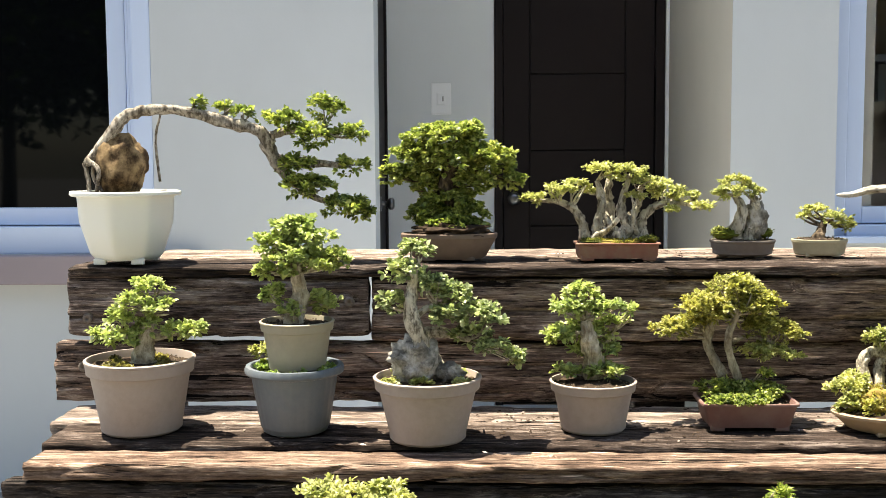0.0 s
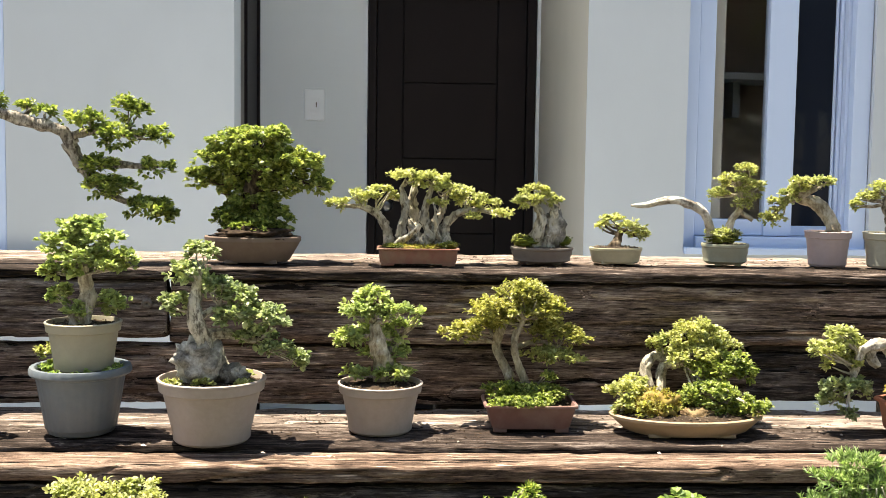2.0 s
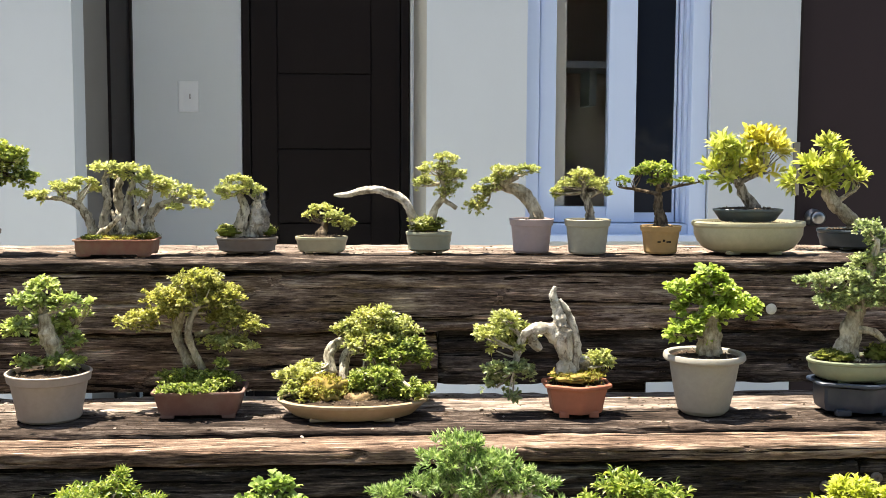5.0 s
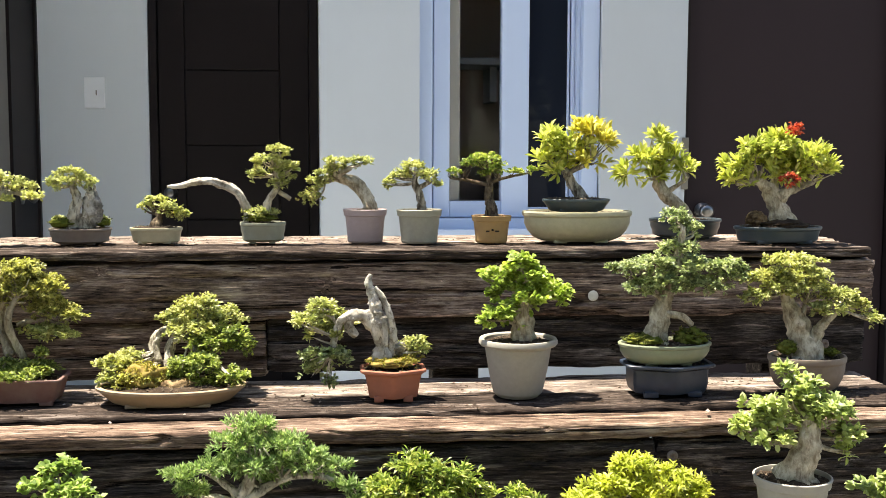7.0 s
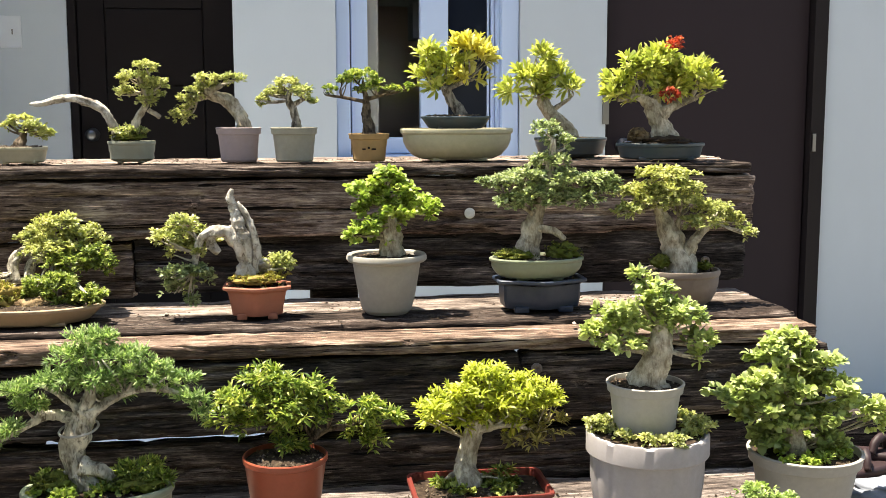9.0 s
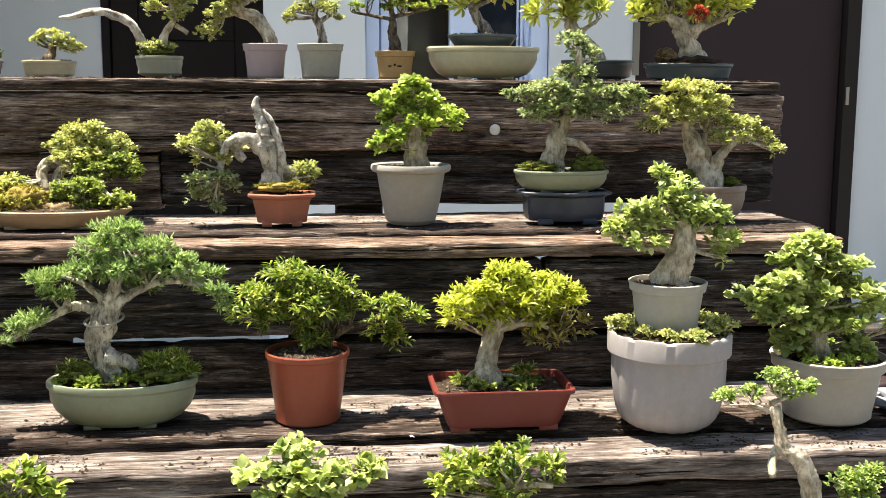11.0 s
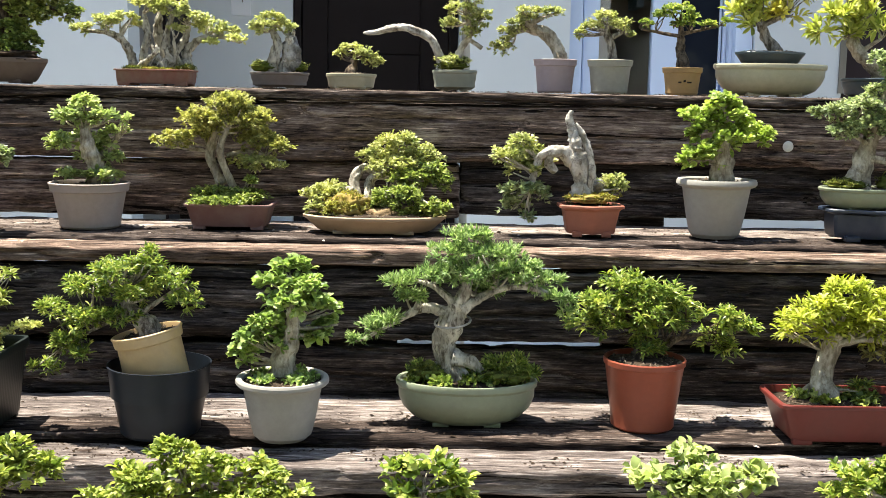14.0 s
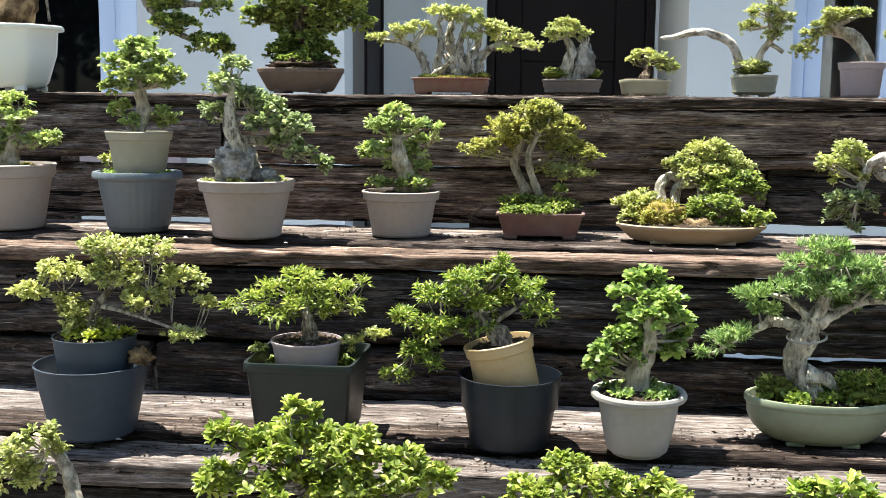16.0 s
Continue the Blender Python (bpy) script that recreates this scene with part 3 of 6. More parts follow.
def plant(owner, seed, trunks, pads, leaf, bark_mat, size, shape="oval", dense=1.0, per=6, spread=1.0, lift=0.0, depth=0.8, mats=None, limb="trunk", twigs=True, barks=None, gnarl=0.3, rise=0.55, back=0.0, bend=1.0):
    """Trunk, limbs and foliage pads under their owner. Trunk rows are (x, z, radius), pads (x, z, half width, half height)."""
    rng = np.random.default_rng(seed)
    chunks, spine = [], []
    for i, rows in enumerate(trunks):
        sway = 0.012 * bend * rng.normal(0, 1, 2)
        pts = []
        for j, (x, z, r) in enumerate(rows):
            u = j / max(1, len(rows) - 1)
            off = 0.0 if i == 0 else (i % 3 - 1) * 0.008 * bend
            pts.append((x, back + off + sway[0] * u + sway[1] * math.sin(u * 3.1) * 0.6, z, r))
        if rows[0][1] < 0.02 + lift + 1e-6:
            x, y, z, r = pts[0]
            pts = [(x, y, z - 0.012, r * 1.3), (x, y, z + 0.002, r * 1.1)] + pts[1:]
        chunks.append(tube(pts, seed * 1.7 + i, 20 if rows[0][2] > 0.006 else 10, 9, gnarl, 0.4))
        spine += [p for p in spline(pts, 4)]
        part_data(limb if i == 0 else "branch", *chunks.pop(), (barks or {}).get(i, bark_mat), owner)
    for i, (x, z, a, b) in enumerate(pads):
        y = 0.0 if a > 0.035 else float(rng.uniform(-1, 1)) * 0.5 * a
        y += float(rng.uniform(-1, 1)) * 0.012 + back * min(1, max(0, (z - 0.045) / 0.07))
        m = mats[i] if mats and i in mats else leaf
        pad = pad_mesh("foliage_pad", (x, y, z), a, max(a * depth, b), b, shape, size, m, owner, rng, dense, per, spread, rise=rise)
        if spine and twigs:
            q = min(spine, key=lambda p: (p[0] - x) ** 2 + 0.6 * (p[2] - z + b * 0.6) ** 2 + p[1] ** 2 * 0.2)
            r0 = min(float(q[3]) * 0.5, 0.0025)
            tw = []
            for e in range(4):
                tx, ty, tz = x + rng.uniform(-0.6, 0.6) * a, y + rng.uniform(-0.6, 0.6) * a * depth, z + rng.uniform(-0.5, 0.35) * b
                mx = (q[0] + tx) / 2 + rng.normal(0, 0.004)
                tw.append(tube([(q[0], q[1], q[2], r0), (mx, (q[1] + ty) / 2, (q[2] + tz) / 2 - 0.002, r0 * 0.75), (tx, ty, tz, 0.0009)], seed + e, 5, 4, 0.15))
            part_data("twig", *merged(tw), bark_mat, pad)
    return owner


def bonsai(label, at, pot, trunks, pads, seed, leaf, bark_mat, size, shape="oval", pot_label="", turn=0.0, soil=None, tilt=0.0, group="bonsai on the stand", **more):
    """A potted bonsai: pot is (style, material, base, rim, height, depth)."""
    style, mat, base, rim, h, depth = pot
    e = thing("potted_bonsai", at, label, "bonsai", group)
    z, r = pot_mesh("pot", e, mat, base, rim, h, style, depth, pot_label)
    soil_mesh(e, z, r, depth, 8.0 if style == "box" else 2.0, seed, soil)
    if tilt:
        for ob in e.children:
            ob.matrix_basis = pose(0.015, 0, 0.006, 0, tilt, 0)
    plant(e, seed, trunks, pads, leaf, bark_mat, size, shape, lift=z, **more)
    return e


def empty_pot(label, at, pot, seed, group="outer pots", low=0.0, fill=None):
    style, mat, base, rim, h, depth = pot
    e = thing("flower_pot", at, label, "flower pot", group)
    z, r = pot_mesh("pot", e, mat, base, rim, h, style, depth, low=low)
    soil_mesh(e, z - low, r * 0.965, depth, 8.0 if style == "box" else 2.0, seed, fill)
    return e


def stone(owner, name, at, size, mat, seed, rough=0.35, freq=2.4):
    """A stone or mossy mound in a pot."""
    k = 0.8 if name == "moss" else 1.0
    bm = lump(k, seed, rough, 4, size, freq)
    bmesh.ops.translate(bm, verts=bm.verts, vec=at)
    ob = part(name, bm, mat, owner)
    if name == "moss":
        rng = np.random.default_rng(int(seed))
        pad_mesh("moss_tuft", at, size[0] * 1.02, size[1] * 1.02, size[2] * 1.05, "oval", 0.0042, LEAF_MOSSDRY if mat == MOSS_DRY else LEAF_MOSS, ob, rng, 0.75, 3, 1.0, rise=1.2)
    return ob


def ground_cover(owner, z, near, far, count, seed, leaf, size=0.008, tall=0.009, depth=1.0):
    """Low seedlings and weeds on the soil of a pot, between two radii."""
    rng = np.random.default_rng(seed)
    for k in range(count):
        a = 2 * math.pi * (k + 0.7 * rng.random()) / count
        r = near + (far - near) * rng.random()
        w = 0.012 + 0.008 * rng.random()
        pad_mesh("seedling", (r * math.cos(a), r * math.sin(a) * depth, z + tall * 0.5), w, w, tall * (0.6 + 0.6 * rng.random()), "round", size, leaf, owner, rng, 0.7, 4, 1.0, rise=0.9)


def flower_head(owner, at, rx, rz, seed):
    rng = np.random.default_rng(seed)
    return pad_mesh("flower_head", at, rx, rx, rz, "oval", 0.0075, FLOWER, owner, rng, 0.8, 5, 1.1, label="cluster of small red flowers")

# ---- the setting: ground, house, garden behind ----
bm = bmesh.new()
bmesh.ops.create_grid(bm, x_segments=40, y_segments=40, size=60)
tagged(part("ground", bm, GROUND, None, smooth=False), "pale worn concrete yard round the stand", "ground", kind="structure")

# TOP is set high so that more sky light enters the porch.
FRONT, BACK, TOP = 3.98, 5.31, 6.4


def wall(name, mat, label, *dims):
    ob = part(name, boxes(*dims), mat, None, smooth=False)
    return tagged(ob, label, "wall", kind="structure")


wall("wall_front_left", WALL, "off-white painted house wall with a window opening",
     (-6, -2.75, FRONT, FRONT + 0.16, 0, TOP), (-2.75, -1.172, FRONT, FRONT + 0.16, 0, 0.905), (-2.75, -1.172, FRONT, FRONT + 0.16, 2.3, TOP), (-1.172, -0.357, FRONT, FRONT + 0.16, 0, TOP))
wall("wall_alcove_back", PORCH_LIFTED, "off-white painted wall behind the porch with a door opening",
     (-0.441, 0.086, BACK, BACK + 0.16, 0, TOP), (0.086, 0.905, BACK, BACK + 0.16, 2.12, TOP), (0.905, 1.05, BACK, BACK + 0.16, 0, TOP))
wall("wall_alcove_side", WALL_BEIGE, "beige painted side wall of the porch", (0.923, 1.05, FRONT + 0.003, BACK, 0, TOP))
wall("wall_front_middle", WALL, "off-white painted house wall beside the porch",
     (0.923, 1.296, FRONT - 0.0, FRONT + 0.0028, 0, TOP), (1.05, 1.296, FRONT + 0.0028, FRONT + 0.16, 0, TOP), (1.296, 1.992, FRONT, FRONT + 0.16, 0, 0.94), (1.296, 1.992, FRONT, FRONT + 0.16, 2.3, TOP),
     (1.992, 2.328, FRONT, FRONT + 0.16, 0, TOP), (2.328, 3.222, FRONT, FRONT + 0.16, 2.13, TOP))
wall("wall_front_right", WALL, "off-white painted house wall past the brown door", (3.222, 6.5, FRONT, FRONT + 0.16, 0, TOP))
wall("wall_house_back", ROOM, "plain wall that closes the house", (-6, 6.5, 8.0, 8.16, 0, TOP), (-6.16, -6, FRONT, 8.16, 0, TOP), (6.5, 6.66, FRONT, 8.16, 0, TOP))
# Out-of-view roof, added to keep direct sun off the porch walls.
tagged(part("ceiling", boxes((-6.1, 6.6, FRONT - 0.05, 8.2, TOP, TOP + 0.15)), WALL, smooth=False), "unseen pale flat roof slab with short eaves, blocking porch sun", "ceiling", kind="structure")
# Unseen floor, white so that it bounces light up the porch walls.
tagged(part("porch_floor", boxes((-0.44, 0.92, FRONT + 0.02, BACK, 0.0, 0.03)), P_WHITE, smooth=False), "pale worn porch floor, unseen, made white to bounce light", "floor", kind="structure")
# Added reflector: a pale sunlit slab that brightens the porch from outside.
tagged(part("porch_apron", boxes((-0.75, 1.25, 2.55, FRONT - 0.003, 0.0, 0.025), bevel=0.004), PORCH_LIFTED, smooth=False), "unseen pale slab added to bounce sun into the porch", "pavement", kind="structure")
tagged(part("floor", boxes((-6, -0.44, FRONT + 0.02, 8.0, 0.0, 0.029), (0.92, 6.5, FRONT + 0.02, 8.0, 0.0, 0.029), (-0.44, 0.92, BACK, 8.0, 0.0, 0.029)), ROOM, smooth=False), "plain indoor floor", "floor", kind="structure")
wall("wall_room_left", ROOM, "plain partition between rooms", (-0.66, -0.56, 4.14, 8.0, 0.03, TOP))
wall("wall_room_right", ROOM, "plain partition between rooms", (2.15, 2.25, FRONT + 0.16, 8.0, 0.03, TOP))

wall("wall_room_rear", ROOM, "plain brown wall at the back of the small room", (1.06, 2.14, 4.8, 4.9, 0.03, TOP))


def knob(parent, at, axis):
    """A round knob with rose and neck, standing out along -y or +x."""
    rings = [(0.033, 0.0), (0.033, 0.006), (0.012, 0.009), (0.011, 0.03), (0.02, 0.036), (0.028, 0.046), (0.028, 0.058), (0.02, 0.066), (0.006, 0.067)]
    ob = part_data("knob", *lathe(rings, 28), STEEL, parent, "brushed steel knob")
    at = Vector(at) - parent.location
    ob.matrix_basis = pose(*at, 90, 0, 0) if axis == "y" else pose(*at, 0, 90, 0)
    return ob


# porch door: frame, stiles and panels with grooves between
door = thing("door_1", (0.09, BACK, 0), "dark brown panelled wooden door, closed, at the back of the porch", "door", kind="structure")
part("door_frame", boxes((0.0, 0.038, -0.012, 0.05, 0.03, 2.1), (0.769, 0.811, -0.012, 0.05, 0.03, 2.1), (0.038, 0.769, -0.012, 0.05, 2.06, 2.1), bevel=0.003), DOOR, door, smooth=False)
part("door_core", boxes((0.04, 0.767, 0.03, 0.05, 0.035, 2.058)), DOOR, door, smooth=False)
for x0, x1 in ((0.042, 0.165), (0.628, 0.765)):
    part("stile", boxes((x0, x1, 0.014, 0.03, 0.04, 2.055), bevel=0.003), DOOR, door, smooth=False)
z = 0.04
for z1 in (0.187, 0.553, 0.918, 1.284, 1.65, 2.055):
    part("panel", boxes((0.171, 0.622, 0.016, 0.03, z, z1 - 0.006), bevel=0.003), DOOR, door, smooth=False)
    z = z1
knob(door, (0.182, BACK + 0.014, 1.048), "y")
# side door in the left wall of the porch
door = thing("door_2", (-0.441, FRONT, 0), "dark brown flush door, closed, in the side of the porch", "door", kind="structure")
part("door_leaf", boxes((-0.05, 0.0, 0.895, 1.3, 0.03, 2.1), bevel=0.003), DOOR, door, smooth=False)
part("door_jamb", boxes((-0.05, 0.014, 0.861, 0.894, 0.03, 2.1), bevel=0.002), DOOR, door, smooth=False)
part("door_jamb", boxes((-0.05, 0.012, 1.301, 1.329, 0.03, 2.1), bevel=0.002), DOOR, door, smooth=False)
knob(door, (-0.441, BACK - 0.3, 1.04), "x")
wall("wall_alcove_left", WALL_SHADED, "porch side wall beside the door, shade put into taupe colour", (-0.5, -0.441, FRONT + 0.16, FRONT + 0.86, 0.03, 2.1))
# Unseen wall in the lighter paint, to bounce light down into the porch.
wall("wall_alcove_over", PORCH_LIFTED, "off-white wall over the side door", (-0.5, -0.441, FRONT + 0.16, BACK + 0.16, 2.101, TOP))
# brown door
door = thing("door_3", (2.328, FRONT, 0), "brown flush door with a round knob, closed", "door", kind="structure")
part("door_leaf", boxes((0.012, 0.832, 0.03, 0.075, 0.03, 2.1), bevel=0.002), DOOR_BROWN, door, smooth=False)
part("door_frame", boxes((0.001, 0.01, 0.0, 0.09, 0.03, 2.125), (0.837, 0.892, -0.012, 0.09, 0.03, 2.125), (0.01, 0.837, 0.0, 0.09, 2.102, 2.125)), DOOR, door, smooth=False)
part("latch_plate", boxes((-0.014, 0.012, -0.006, -0.001, 1.11, 1.31), bevel=0.001), STEEL, door, "grey metal latch plate", smooth=False)
knob(door, (2.412, FRONT + 0.03, 1.024), "y")
part("hinge", boxes((0.842, 0.856, -0.02, -0.013, 1.0, 1.07), bevel=0.001), STEEL, door, smooth=False)

# light switch
sw = thing("light_switch", (-0.169, BACK, 1.531), "white plastic wall switch with one rocker on the porch wall", "light switch")
part("plate", boxes((-0.049, 0.049, -0.008, 0.0, -0.075, 0.075), bevel=0.005), SWITCH, sw, smooth=False)
part("rim", boxes((-0.022, 0.024, -0.0105, -0.0082, -0.032, 0.032), bevel=0.001), SWITCH, sw, smooth=False)
part("rocker", boxes((-0.018, 0.02, -0.0135, -0.0107, -0.027, 0.027), bevel=0.0015), SWITCH, sw, smooth=False)
part("slot", boxes((0.007, 0.012, -0.0145, -0.0137, -0.012, 0.012)), C_GREYBROWN, sw, smooth=False)

# right window
win = thing("window_2", (1.298, FRONT, 0.947), "white framed window tinted for sky light, clear and dark panes", "window", kind="structure")
H = 1.35
part("window_frame", boxes((0.001, 0.052, 0.05, 0.14, 0.0, H), (0.052, 0.626, 0.03, 0.14, 0.0, 0.05), (0.052, 0.626, 0.03, 0.14, H - 0.05, H), (0.626, 0.691, 0.02, 0.14, 0.0, H), bevel=0.004), FRAME_SKY_TINT, win, smooth=False)
part("sash", boxes((0.058, 0.121, 0.08, 0.13, 0.053, H - 0.053), (0.321, 0.428, 0.07, 0.13, 0.053, H - 0.053), (0.121, 0.321, 0.08, 0.13, 0.053, 0.115), bevel=0.004), FRAME_SKY_TINT, win, smooth=False)
part("sash", boxes((0.584, 0.592, 0.1, 0.135, 0.053, H - 0.053), (0.597, 0.61, 0.09, 0.135, 0.053, H - 0.053), (0.612, 0.625, 0.06, 0.135, 0.053, H - 0.053), (0.428, 0.584, 0.1, 0.135, 0.053, 0.09), bevel=0.002), FRAME_SKY_TINT, win, smooth=False)
pane = part("pane", boxes((0.119, 0.323, 0.1, 0.104, 0.11, H - 0.05)), GLASS, win, smooth=False)
pane.visible_shadow = False
part("pane", boxes((0.426, 0.586, 0.112, 0.116, 0.085, H - 0.05)), TINTED, win, "dark tinted pane", smooth=False)
part("gasket", boxes((0.121, 0.163, 0.106, 0.135, 0.116, H - 0.05)), WALL_BEIGE, win, smooth=False)
part("window_sill", boxes((0.0, 0.692, -0.03, 0.02, -0.012, 0.012), bevel=0.003), FRAME_SKY_TINT, win, smooth=False)

# left window with its sill
win = thing("window_1", (-2.75, FRONT, 0.905), "white framed window tinted for sky light, dark glass, mauve sill", "window", kind="structure")
W, H = 1.577, 1.395
part("window_frame", boxes((0.0, 0.05, 0.0, 0.14, 0.0, H), (W - 0.07, W, 0.0, 0.14, 0.0, H), (0.05, W - 0.07, 0.0, 0.14, 0.0, 0.1), (0.05, W - 0.07, 0.0, 0.14, H - 0.06, H), bevel=0.005), FRAME_SKY_TINT, win, smooth=False)
part("sash", boxes((0.053, 0.15, 0.05, 0.13, 0.103, H - 0.063), (W - 0.181, W - 0.112, 0.06, 0.13, 0.103, H - 0.063), (W - 0.108, W - 0.093, 0.05, 0.13, 0.103, H - 0.063), (W - 0.09, W - 0.073, 0.03, 0.13, 0.103, H - 0.063), (0.15, W - 0.181, 0.06, 0.13, 0.103, 0.169), bevel=0.005), FRAME_SKY_TINT, win, smooth=False)
part("pane", boxes((0.14, W - 0.173, 0.09, 0.096, 0.155, H - 0.06)), DARKGLASS, win, "dark reflecting pane", smooth=False)
part("window_sill", boxes((-0.06, W + 0.19, -0.07, -0.002, -0.108, -0.002), bevel=0.006), SILL, win, "mauve painted sill", smooth=False)

# a little of the room behind the clear pane
shelf = thing("wall_shelf", (1.25, 4.48, 1.62), "white shelf board on the wall inside the room", "shelf")
part("board", boxes((0.0, 0.86, 0.0, 0.31, 0.0, 0.03), bevel=0.004), WALL, shelf, smooth=False)
part("bracket", boxes((0.4, 0.43, 0.1, 0.31, -0.15, -0.001)), WALL, shelf, smooth=False)

# ---- the stepped stand of old sleepers ----


def sleeper(name, parent, x0, x1, y0, y1, z0, z1, mat, seed, wear=0.003, edge=0.008, label=""):
    """One weathered timber: split grain, worn edges, ragged ends."""
    n = max(12, int((x1 - x0) / 0.006))
    deep_side = 2 if y1 - y0 > z1 - z0 else 3
    hy, hz = (y1 - y0) / 2, (z1 - z0) / 2
    ring = []
    for side in range(4):
        count = 24 if side == deep_side else (9 if side > 1 else 5)
        for k in range(count):
            t = -1 + 2 * k / count
            ring.append(((t, -1), (1, t), (-t, 1), (-1, -t))[side])
    verts, faces = [], []
    m = len(ring)
    for i in range(n + 1):
        x = x0 + (x1 - x0) * i / n
        end = min(x - x0, x1 - x)
        sag = 0.0012 * noise.noise(Vector((x * 1.7, seed, 0)))
        for k, (a, b) in enumerate(ring):
            y, z = a * hy, b * hz
            ny, nz = max(0, abs(y) - hy + edge), max(0, abs(z) - hz + edge)
            q = math.hypot(ny, nz)
            if q > edge:
                y -= math.copysign(ny * (1 - edge / q), y)
                z -= math.copysign(nz * (1 - edge / q), z)
            d = Vector((0, y / hy if abs(a) == 1 else 0, z / hz if abs(b) == 1 else 0))
            p = Vector((x * 2.6 + 0.35 * noise.noise(Vector((x * 11, y * 30, z * 30))), y * 38 + seed * 3.1, z * 38))
            split = abs(noise.noise(p))
            deep = -1.9 * max(0, 0.075 - split) / 0.075
            f = wear * (0.3 * noise.noise(Vector((x * 7, y * 30, z * 30 + seed))) + deep + 0.55 * noise.noise(Vector((x * 34, y * 120, z * 120 - seed))))
            chew = 0.0
            if abs(a) > 0.75 and abs(b) > 0.75:
                chew = -wear * 2.8 * max(0, noise.noise(Vector((x * 14, seed * 2, b))))
            s = f + chew
            k_end = 1 - 0.035 * max(0, 1 - end / 0.012) ** 2
            dx = 0.0
            if end < 1e-6:
                dx = (0.005 * noise.noise(Vector((y * 60, z * 60, seed + x)))) * (1 if x < (x0 + x1) / 2 else -1)
            verts.append(((x + dx), (y0 + y1) / 2 + y * k_end + d.y * s, (z0 + z1) / 2 + z * k_end + d.z * s + sag))
    for i in range(n):
        for k in range(m):
            k2 = (k + 1) % m
            faces.append((i * m + k, (i + 1) * m + k, (i + 1) * m + k2, i * m + k2))
    for base, flip in ((0, False), (n * m, True)):
        c = len(verts)
        verts.append(tuple(np.mean([verts[base + k] for k in range(m)], axis=0)))
        for k in range(m):
            q = (base + k, base + (k + 1) % m, c)
            faces.append(q[::-1] if flip else q)
    return part_data(name, verts, faces, mat, parent, label)


def screw(parent, x, y, z, r=0.009):
    ob = part_data("screw", *lathe([(r, 0.0), (r, 0.003), (r * 0.8, 0.005), (r * 0.3, 0.0052), (r * 0.25, 0.003)], 14), RUST, parent)
    ob.matrix_basis = pose(x, y, z, 90, 0, 0)


stand = thing("display_stand", (0.65, 1.5, 0), "stepped plant stand built of old dark weathered railway sleepers", "plant stand")
stand["in_world"] = 1
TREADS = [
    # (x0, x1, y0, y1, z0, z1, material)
    (-0.668, 1.99, 1.985, 2.16, 1.05, 1.074, WOOD_TREAD), (-0.664, 1.978, 1.836, 1.979, 1.052, 1.072, WOOD_DARK_SHADOWED),
    (-0.66, 1.962, 1.735, 1.862, 0.79, 0.831, WOOD_TREAD), (-0.624, 1.966, 1.612, 1.73, 0.79, 0.83, WOOD_DARK_SHADOWED), (-0.615, 1.962, 1.525, 1.603, 0.797, 0.823, WOOD_NOSE),
    (-0.71, 2.3, 1.405, 1.536, 0.55, 0.589, WOOD_TREAD), (-0.70, 2.3, 1.318, 1.4, 0.55, 0.588, WOOD_DARK_SHADOWED), (-0.69, 2.3, 1.215, 1.306, 0.54, 0.579, WOOD_TREAD),
    (-0.76, 2.3, 1.06, 1.2, 0.28, 0.336, WOOD_TREAD), (-0.75, 2.3, 0.93, 1.055, 0.28, 0.335, WOOD_DARK_SHADOWED),
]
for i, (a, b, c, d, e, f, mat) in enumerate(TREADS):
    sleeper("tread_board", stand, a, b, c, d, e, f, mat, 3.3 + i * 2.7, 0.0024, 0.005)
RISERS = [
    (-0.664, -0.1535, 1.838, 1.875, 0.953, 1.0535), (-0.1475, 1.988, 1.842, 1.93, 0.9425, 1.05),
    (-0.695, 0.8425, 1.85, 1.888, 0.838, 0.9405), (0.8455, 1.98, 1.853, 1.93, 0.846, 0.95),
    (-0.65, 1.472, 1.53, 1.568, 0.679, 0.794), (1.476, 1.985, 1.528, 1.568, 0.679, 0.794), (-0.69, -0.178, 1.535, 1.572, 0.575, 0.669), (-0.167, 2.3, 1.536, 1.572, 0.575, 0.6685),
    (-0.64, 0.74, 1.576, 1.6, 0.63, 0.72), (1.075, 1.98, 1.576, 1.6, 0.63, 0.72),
    # Two boards added behind the gap, to block the bright wall beyond.
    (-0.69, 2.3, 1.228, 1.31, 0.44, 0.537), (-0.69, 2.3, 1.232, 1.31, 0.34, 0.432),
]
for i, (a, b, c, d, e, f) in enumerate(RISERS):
    sleeper("riser_beam", stand, a, b, c, d, e, f, WOOD_BEAM if i in (0, 1, 2) else WOOD_IN_SHADE, 11.7 + i * 3.9, 0.0034, 0.005)
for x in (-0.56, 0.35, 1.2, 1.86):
    part("post", boxes((x - 0.045, x + 0.045, 1.94, 2.03, 0.0, 1.048), bevel=0.006), WOOD_IN_SHADE, stand)
    part("post", boxes((x - 0.045, x + 0.045, 1.63, 1.7, 0.0, 0.786), bevel=0.006), WOOD_IN_SHADE, stand)
    part("post", boxes((x - 0.045, x + 0.045, 1.33, 1.39, 0.0, 0.546), bevel=0.006), WOOD_IN_SHADE, stand)
    part("post", boxes((x - 0.045, x + 0.045, 0.96, 1.05, 0.0, 0.277), bevel=0.006), WOOD_IN_SHADE, stand)
for x, y, z in ((-0.63, 1.838, 0.985), (-0.185, 1.838, 1.012), (-0.645, 1.85, 0.9), (1.499, 1.528, 0.768), (1.42, 1.53, 0.755), (1.9, 1.853, 0.885), (-0.6, 1.535, 0.72), (1.9, 1.53, 0.64)):
    screw(stand, x, y, z)
